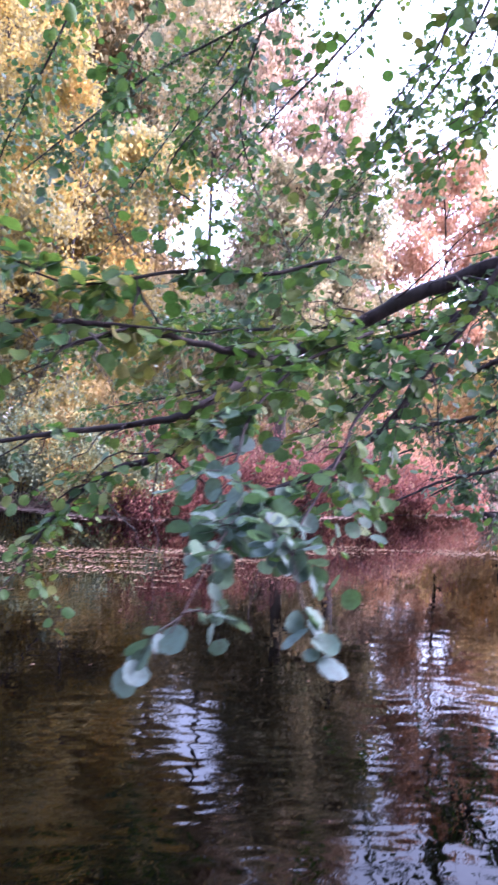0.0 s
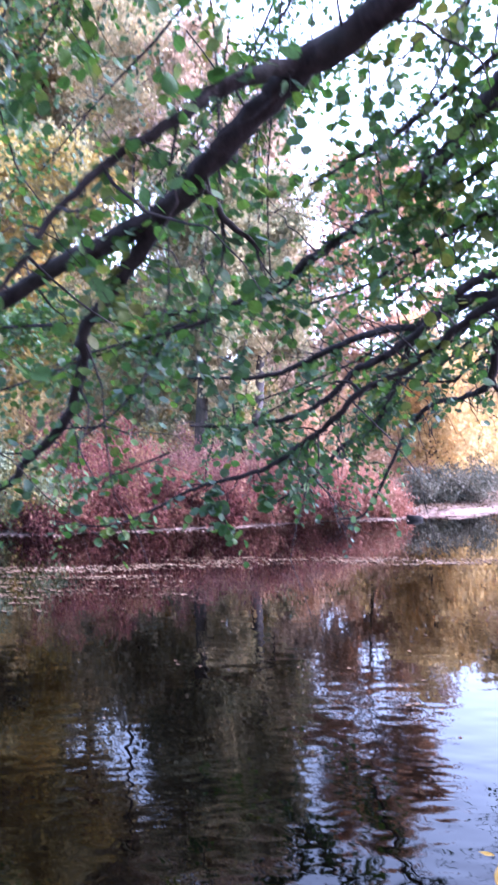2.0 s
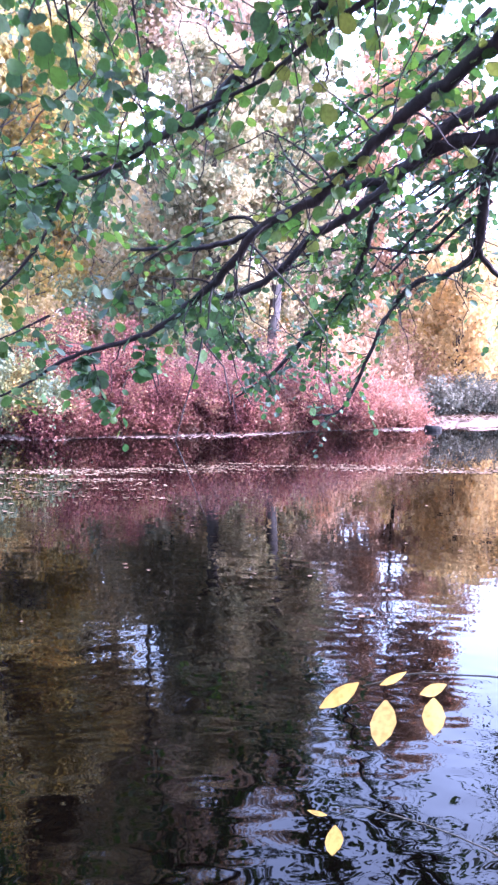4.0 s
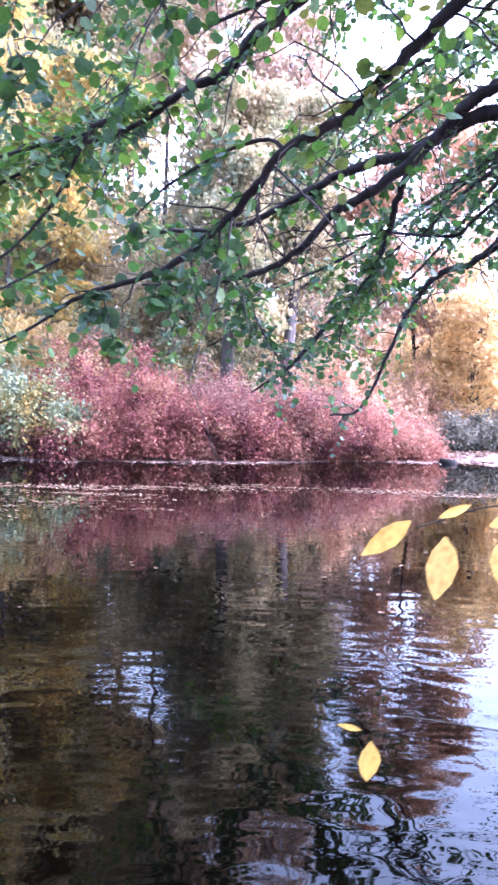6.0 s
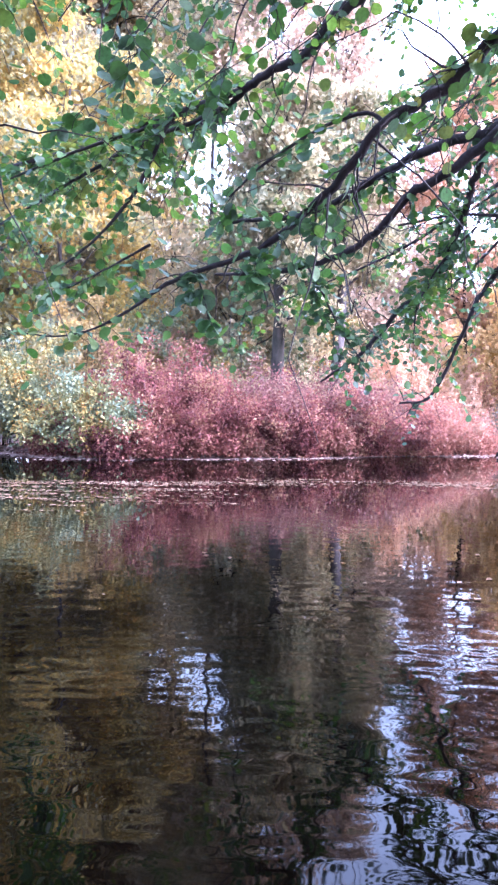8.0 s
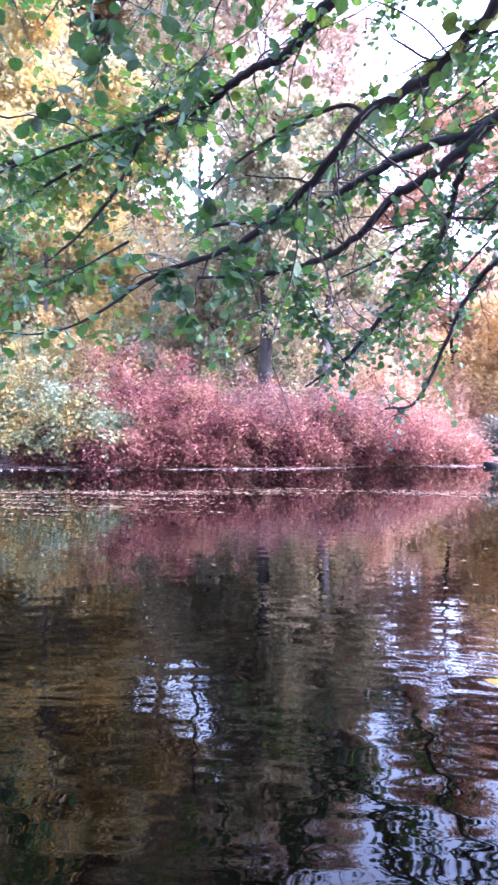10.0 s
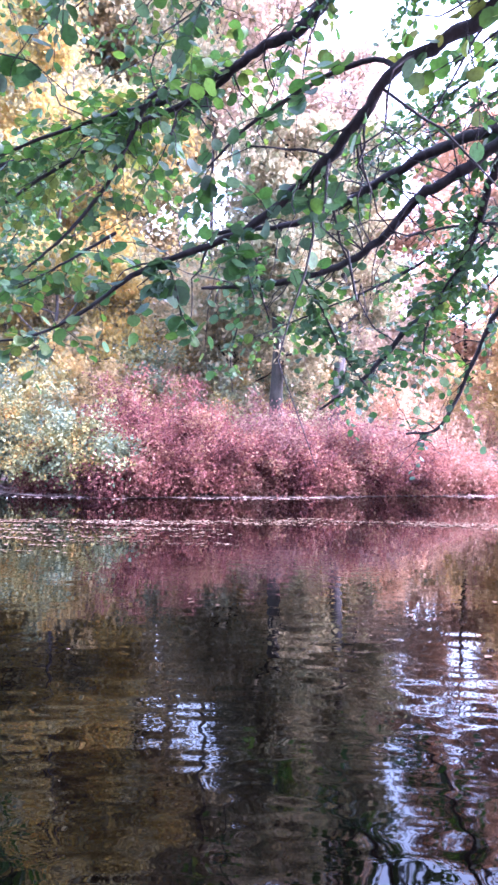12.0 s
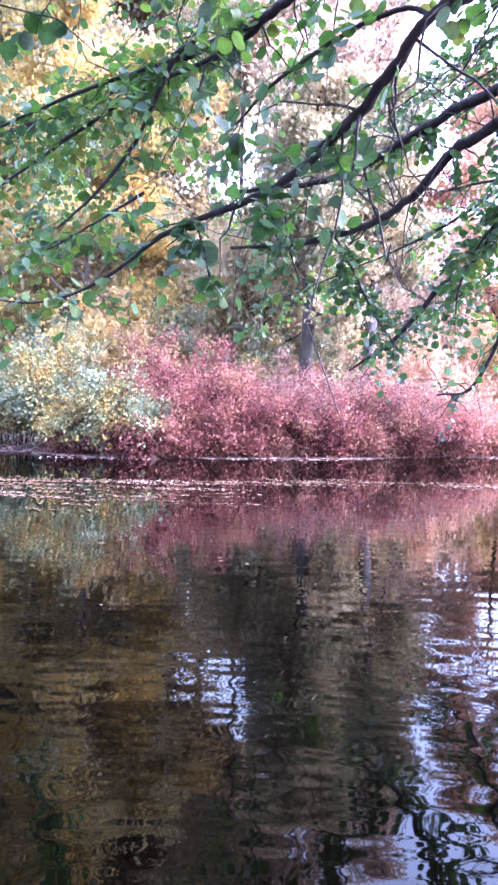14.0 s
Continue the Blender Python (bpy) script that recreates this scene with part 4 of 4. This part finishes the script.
# the hanging ones spring from whichever high limb is nearest
highs = np.vstack([lines[n] for n in ("over", "over_b", "over_c")])
bare = {}
for n in lines:
    if n.startswith(("drape", "hang")):
        own = np.linalg.norm(np.diff(lines[n][:, :3], axis=0), axis=1).sum()
        first = lines[n][0]
        root_pt = highs[np.argmin(np.linalg.norm(highs[:, :3] - first[:3] - np.array([0.3, -0.2, 0.2]), axis=1))].copy()
        root_pt[3] = first[3] * 1.4
        mid_pt = 0.5 * (root_pt + first) + np.array([0.05, 0.0, 0.12, 0.0])
        lines[n] = np.vstack([spline([root_pt, mid_pt, first], 5)[:-1], lines[n]])
        lines[n][:, 3] = np.maximum(lines[n][:, 3] * 0.4, 0.0012)
        whole = np.linalg.norm(np.diff(lines[n][:, :3], axis=0), axis=1).sum()
        bare[n] = (0.85 if n.startswith("drape") else 0.3) * (1 - own / whole)
        w_ = np.arange(len(lines[n])) * 0.55 + rng.uniform(0, 6)
        lines[n][:, 0] += 0.022 * np.sin(w_) + 0.012 * np.sin(2.3 * w_)
        lines[n][:, 1] += 0.02 * np.cos(1.3 * w_)
lines["reach_a"] = spline([(1.25, 4.78, 2.56, 0.018), (0.2, 5.6, 2.6, 0.014), (-1.0, 6.4, 2.65, 0.010), (-2.2, 7.0, 2.5, 0.006)], 6)
SHOOTS["reach_a"] = (37, 0.45, 0.05)
lines["reach_b"] = spline([(0.62, 5.0, 2.36, 0.009), (-0.4, 5.6, 2.1, 0.007), (-1.4, 6.3, 1.95, 0.004)], 6)
SHOOTS["reach_b"] = (37, 0.45, 0.05)
lines["canopy_a"] = spline([(1.2, 6.8, 6.6, 0.02), (0.2, 7.0, 6.0, 0.016), (-1.2, 7.2, 5.3, 0.012), (-2.4, 7.3, 4.4, 0.006)], 6)
SHOOTS["canopy_a"] = (44, 0.6, 0.05)
lines["canopy_b"] = spline([(1.7, 6.2, 6.6, 0.02), (0.9, 6.9, 5.7, 0.014), (0.1, 7.1, 4.9, 0.009), (-0.5, 7.2, 4.2, 0.005)], 6)
SHOOTS["canopy_b"] = (22, 0.55, 0.05)
lines["canopy_c"] = spline([(-0.9, 4.4, 5.3, 0.012), (-1.5, 5.4, 4.8, 0.01), (-2.1, 6.0, 4.2, 0.007), (-2.4, 6.2, 3.6, 0.004)], 6)
SHOOTS["canopy_c"] = (44, 0.5, 0.05)
lines["canopy_d"] = spline([(-0.2, 7.05, 5.8, 0.011), (-0.9, 7.4, 4.9, 0.008), (-1.5, 7.5, 4.1, 0.005)], 6)
SHOOTS["canopy_d"] = (44, 0.5, 0.05)
lines["shade_a"] = spline([(3.9, 3.6, 3.4, 0.03), (3.7, 5.4, 3.7, 0.022), (3.1, 6.6, 3.75, 0.014), (2.5, 7.2, 3.55, 0.009), (1.9, 7.4, 3.2, 0.004)], 6)
SHOOTS["shade_a"] = (54, 0.5, 0.05)
lines["shade_b"] = spline([(3.9, 3.6, 3.4, 0.025), (3.8, 5.5, 3.2, 0.018), (3.4, 6.8, 3.0, 0.012), (2.9, 7.4, 2.7, 0.005)], 6)
SHOOTS["shade_b"] = (45, 0.5, 0.05)
lines["far_a"] = spline([(3.9, 5.0, 3.2, 0.03), (3.3, 7.0, 3.0, 0.02), (2.5, 8.2, 2.6, 0.012), (1.7, 8.6, 2.3, 0.008), (1.0, 8.8, 2.05, 0.004)], 6)
SHOOTS["far_a"] = (21, 0.5, 0.052)
lines["far_b"] = spline([(3.6, 6.2, 3.08, 0.018), (3.1, 8.0, 2.4, 0.012), (2.6, 8.6, 2.0, 0.008), (2.1, 8.8, 1.8, 0.004)], 6)
SHOOTS["far_b"] = (18, 0.45, 0.052)
lines["far_c"] = spline([(3.9, 5.0, 3.2, 0.03), (4.4, 7.2, 3.7, 0.02), (4.8, 9.0, 3.7, 0.012), (5.1, 10.2, 3.3, 0.006)], 6)
SHOOTS["far_c"] = (26, 0.6, 0.055)
lines["reach_c"] = spline([(0.2, 5.6, 2.6, 0.012), (-0.3, 6.8, 2.95, 0.009), (-0.9, 8.0, 3.05, 0.006), (-1.6, 9.0, 2.9, 0.003)], 6)
SHOOTS["reach_c"] = (37, 0.5, 0.05)
lines["shade_c"] = spline([(3.7, 5.4, 3.7, 0.014), (3.1, 5.8, 3.35, 0.01), (2.6, 6.1, 3.05, 0.007), (2.2, 6.3, 2.85, 0.004)], 6)
SHOOTS["shade_c"] = (33, 0.45, 0.048)
lines["shade_d"] = spline([(3.5, 2.6, 4.4, 0.02), (3.2, 3.6, 4.1, 0.014), (2.9, 4.5, 3.75, 0.008), (2.6, 5.2, 3.4, 0.004)], 6)
SHOOTS["shade_d"] = (32, 0.5, 0.05)
lines["veil"] = spline([(2.2, 5.6, 6.6, 0.018), (1.6, 6.6, 5.4, 0.012), (1.0, 7.0, 4.5, 0.008), (0.6, 7.1, 3.9, 0.006), (0.3, 7.1, 3.5, 0.004)], 6)
SHOOTS["veil"] = (14, 0.55, 0.042)
lines["veil_b"] = spline([(0.6, 7.1, 3.9, 0.006), (0.2, 7.35, 3.35, 0.005), (0.5, 7.4, 2.97, 0.004), (0.75, 7.45, 2.72, 0.003), (0.83, 7.5, 2.4, 0.002)], 6)
SHOOTS["veil_b"] = (26, 0.36, 0.048)
lines["veil_c"] = spline([(0.6, 4.1, 5.55, 0.010), (-0.1, 4.8, 4.2, 0.007), (-0.05, 4.86, 3.5, 0.005), (0.15, 4.86, 3.15, 0.004), (0.28, 4.88, 2.85, 0.002)], 6)
SHOOTS["veil_c"] = (26, 0.4, 0.05)
lines["veil_d"] = spline([(-0.1, 4.8, 4.2, 0.006), (-0.6, 4.73, 3.5, 0.005), (-0.38, 4.73, 3.24, 0.004), (-0.19, 4.74, 3.07, 0.003), (-0.08, 4.74, 2.9, 0.002)], 6)
SHOOTS["veil_d"] = (30, 0.4, 0.05)
# thin limbs high over the water, thick with small leaves
lines["canopy_e"] = spline([(2.2, 5.6, 6.6, 0.02), (1.8, 6.0, 5.3, 0.013), (1.2, 6.0, 4.4, 0.009), (0.75, 6.05, 3.85, 0.006), (0.45, 6.1, 3.5, 0.003)], 6)
SHOOTS["canopy_e"] = (44, 0.55, 0.046)
lines["canopy_f"] = spline([(2.9, 4.0, 6.4, 0.02), (2.5, 5.6, 5.4, 0.012), (1.9, 6.0, 4.55, 0.008), (1.3, 6.1, 4.05, 0.004)], 6)
SHOOTS["canopy_f"] = (66, 0.55, 0.046)
lines["canopy_g"] = spline([(2.9, 4.0, 6.4, 0.018), (3.0, 5.6, 5.0, 0.012), (2.7, 6.4, 4.3, 0.008), (2.2, 6.6, 3.95, 0.004)], 6)
SHOOTS["canopy_g"] = (66, 0.55, 0.046)
for n, ln in lines.items():
    ln = ln.copy()
    ln[:, :3] += rng.normal(size=(len(ln), 3)) * np.minimum(ln[:, 3:], 0.02) * 0.22
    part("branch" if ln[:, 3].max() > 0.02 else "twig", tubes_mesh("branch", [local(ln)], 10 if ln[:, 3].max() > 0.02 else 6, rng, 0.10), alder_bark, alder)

# side shoots with alternate, round, hanging leaves
twigs, leaf_at, leaf_dir, leaf_up, leaf_size, leaf_twig = [], [], [], [], [], []


SMALLER = 0.92


def shoot(p, d, length, size, n_leaf, sag=0.5):
    """One thin shoot with leaves on alternate sides."""
    t = np.linspace(0, 1, 6)[:, None]
    ln = p + d * length * t + np.array([0, 0, -sag * length]) * t ** 2 + np.cumsum(rng.normal(size=(6, 3)) * 0.05 * length, 0) * t
    twigs.append(np.hstack([ln, 0.0019 * (1 - 0.6 * t)]))
    side = unit(np.cross(d, [0, 0, 1.0]))
    for k in range(n_leaf):
        s = 0.15 + 0.85 * (k + rng.random() * 0.6) / n_leaf
        q = ln[0] + (np.array([np.interp(s, t[:, 0], ln[:, a_]) for a_ in range(3)]) - ln[0])
        out = unit(d * 0.7 + side * (1 if k % 2 else -1) * rng.uniform(0.5, 1.2) + np.array([0, 0, -rng.uniform(0.1, 0.9)]) + rng.normal(size=3) * 0.25)
        leaf_at.append(q + out * size * 0.2)
        leaf_dir.append(out)
        leaf_twig.append(len(twigs) - 1)
        leaf_up.append(unit(np.array([0, 0, 1.0]) + rng.normal(size=3) * 0.55))
        leaf_size.append(size * SMALLER * (0.5 + 0.75 * rng.random() ** 0.8))


for n, ln in lines.items():
    density, length, size = SHOOTS.get(n, (18, 0.32, 0.052))
    seg = np.linalg.norm(np.diff(ln[:, :3], axis=0), axis=1)
    total = seg.sum()
    start = 0.45 if n in ("main_a",) else (0.3 if n in ROOTS else bare.get(n, 0.0))
    for i in range(int(total * (1 - bare.get(n, 0.0)) * density)):
        s = total * (start + (1 - start) * rng.random())
        k = min(int(np.searchsorted(np.cumsum(seg), s)), len(seg) - 1)
        p, tang = ln[k, :3], unit(ln[k + 1, :3] - ln[k, :3])
        d = unit(tang * rng.uniform(0.2, 0.9) + rng.normal(size=3) * 0.75 + np.array([0, 0, 0.1]))
        shoot(p, d, length * rng.uniform(0.35, 1.05), size, rng.integers(5, 10))

# bare crooked side twigs
for n, ln in lines.items():
    if ln[:, 3].max() > 0.012:
        seg = np.linalg.norm(np.diff(ln[:, :3], axis=0), axis=1)
        for i in range(int(seg.sum() * 7)):
            k = rng.integers(len(ln) // 4, len(ln) - 1)
            tang = unit(ln[k + 1, :3] - ln[k, :3])
            d = unit(tang * 0.45 + rng.normal(size=3) * 0.6)
            u_ = np.linspace(0, 1, 8)[:, None]
            reach = rng.uniform(0.15, 0.55)
            bent = ln[k, :3] + d * reach * u_ + np.cumsum(rng.normal(size=(8, 3)) * 0.03 * reach / 0.3, 0) * u_ + np.array([0, 0, -0.1]) * u_ ** 2
            twigs.append(np.hstack([bent, min(0.0055, ln[k, 3] * 0.5) * (1 - 0.75 * u_)]))

leaf_at, leaf_dir, leaf_up, leaf_size = map(np.array, (leaf_at, leaf_dir, leaf_up, leaf_size))
frames = leaf_frames(leaf_dir, leaf_up)
curl = np.stack([rng.uniform(0.92, 1.14, len(leaf_at)), rng.uniform(0.88, 1.1, len(leaf_at)), rng.uniform(-1.2, 3.2, len(leaf_at))], -1)
leaf_twig = np.array(leaf_twig)
by_depth = sorted(range(len(twigs)), key=lambda i: twigs[i][0, 1] + 3 * (abs(twigs[i][0, 0] - 0.9) > 1.9))
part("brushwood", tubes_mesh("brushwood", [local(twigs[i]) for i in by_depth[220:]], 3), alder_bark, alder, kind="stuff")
on_near = np.isin(leaf_twig, by_depth[:220])
order = np.argsort(leaf_at[:, 1] + 3 * (np.abs(leaf_at[:, 0] - 0.9) > 1.9) + 100 * ~on_near)
near, rest = order[:300], order[300:]
part("foliage", leaves_mesh("foliage", ROUND, ROUND_F, leaf_at[rest] - SHIFT, frames[rest], leaf_size[rest], curl[rest]), alder_leaf, alder, kind="stuff")
tagged(alder, "dark-barked alder with round green leaves, branches hanging over the pond", "tree")

# ---- sapling with a few yellow leaves on the near bank ----
sapling = new("yellow_sapling")
sapling.location = (2.62, 1.75, 0.1)
BASE = np.array(sapling.location)
stem = spline([(2.62, 1.75, 0.05, 0.005), (2.5, 1.95, 0.7, 0.004), (2.3, 2.12, 1.0, 0.0022), (2.1, 2.24, 1.01, 0.0014), (1.98, 2.28, 0.97, 0.0012)], 6)
stem_b = spline([(2.56, 1.85, 0.4, 0.003), (2.3, 2.2, 0.65, 0.0018), (2.05, 2.48, 0.62, 0.0013), (1.97, 2.52, 0.58, 0.0012)], 6)
for s_ in (stem, stem_b):
    s_ = s_.copy()
    s_[:, :3] -= BASE
    part("stem", tubes_mesh("stem", [s_], 6), dark_bark, sapling)
yellow_mesh = quads_mesh("yellow_leaf", LONG * np.array([1.25, 1, 1]), LONG_F, True)
yellow_mesh.materials.append(yellow_leaf)
for x, y, z, dx, dz, ux, size, wide in ((2.01, 2.24, 0.965, -0.05, -1, 0.2, 0.085, 1.0), (2.09, 2.25, 0.965, 0.08, -1, -0.2, 0.07, 1.0), (1.97, 2.27, 0.98, -0.9, -0.75, 0.3, 0.078, 0.72), (2.0, 2.24, 0.99, 0.4, 0.15, 0.0, 0.048, 0.5), (2.06, 2.22, 0.985, 0.7, 0.2, 0, 0.045, 0.8), (1.97, 2.52, 0.56, 0.0, -1, 0.2, 0.075, 1.0), (1.955, 2.53, 0.575, -0.7, 0.1, 0, 0.04, 0.5), (2.25, 2.16, 1.02, 0.3, -1, 0.1, 0.07, 1.0)):
    fr = leaf_frames(np.array([[dx, 0.1, dz]]), np.array([[ux, -1.0, 0.25]]))[0]
    ob = part("leaf", yellow_mesh, None, sapling)
    ob.matrix_basis = Matrix.Translation(Vector((x, y, z)) - sapling.location) @ Matrix(fr.tolist()).to_4x4() @ Matrix.Diagonal((size * wide, size, size, 1))
tagged(sapling, "thin sapling with a few bright yellow leaves on the near bank", "sapling")

# the alder leaves nearest to the path, one by one, with a finer, faintly wavy edge
fine_y = np.linspace(0, 1, 9)
rib = [(0, 0.95 * y, -0.05 * math.sin(3.0 * y)) for y in fine_y]
rim = [(0.02 + 0.46 * math.sin(math.pi * (0.05 + 0.90 * y)) ** 0.62, -0.03 + 1.03 * y - 0.05 * y ** 6, 0.05 * math.sin(3.1 * y) + 0.012 * math.sin(19 * y)) for y in fine_y]
fine = np.array(rib + rim + [(-x, y, z) for x, y, z in rim] + [(-0.014, -0.34, 0.05), (0.014, -0.34, 0.05), (0.014, 0.02, 0), (-0.014, 0.02, 0)])
fine_f = np.array([(k, k + 9, k + 10, k + 1) for k in range(8)] + [(k, k + 1, k + 19, k + 18) for k in range(8)] + [(27, 28, 29, 30)])
leaf_mesh = quads_mesh("leaf", fine, fine_f, True)
leaf_mesh.materials.append(alder_leaf_single)
near_twig = {i: part("twig", tubes_mesh("twig", [local(twigs[i])], 5), alder_bark, alder) for i in by_depth[:220]}
for i in near:
    ob = part("leaf", leaf_mesh, None, near_twig.get(int(leaf_twig[i]), alder))
    s_ = leaf_size[i]
    ob.matrix_basis = Matrix.Translation(Vector(leaf_at[i] - SHIFT)) @ Matrix(frames[i].tolist()).to_4x4() @ Matrix.Diagonal((s_ * curl[i, 0], s_ * curl[i, 1], s_ * curl[i, 2], 1))
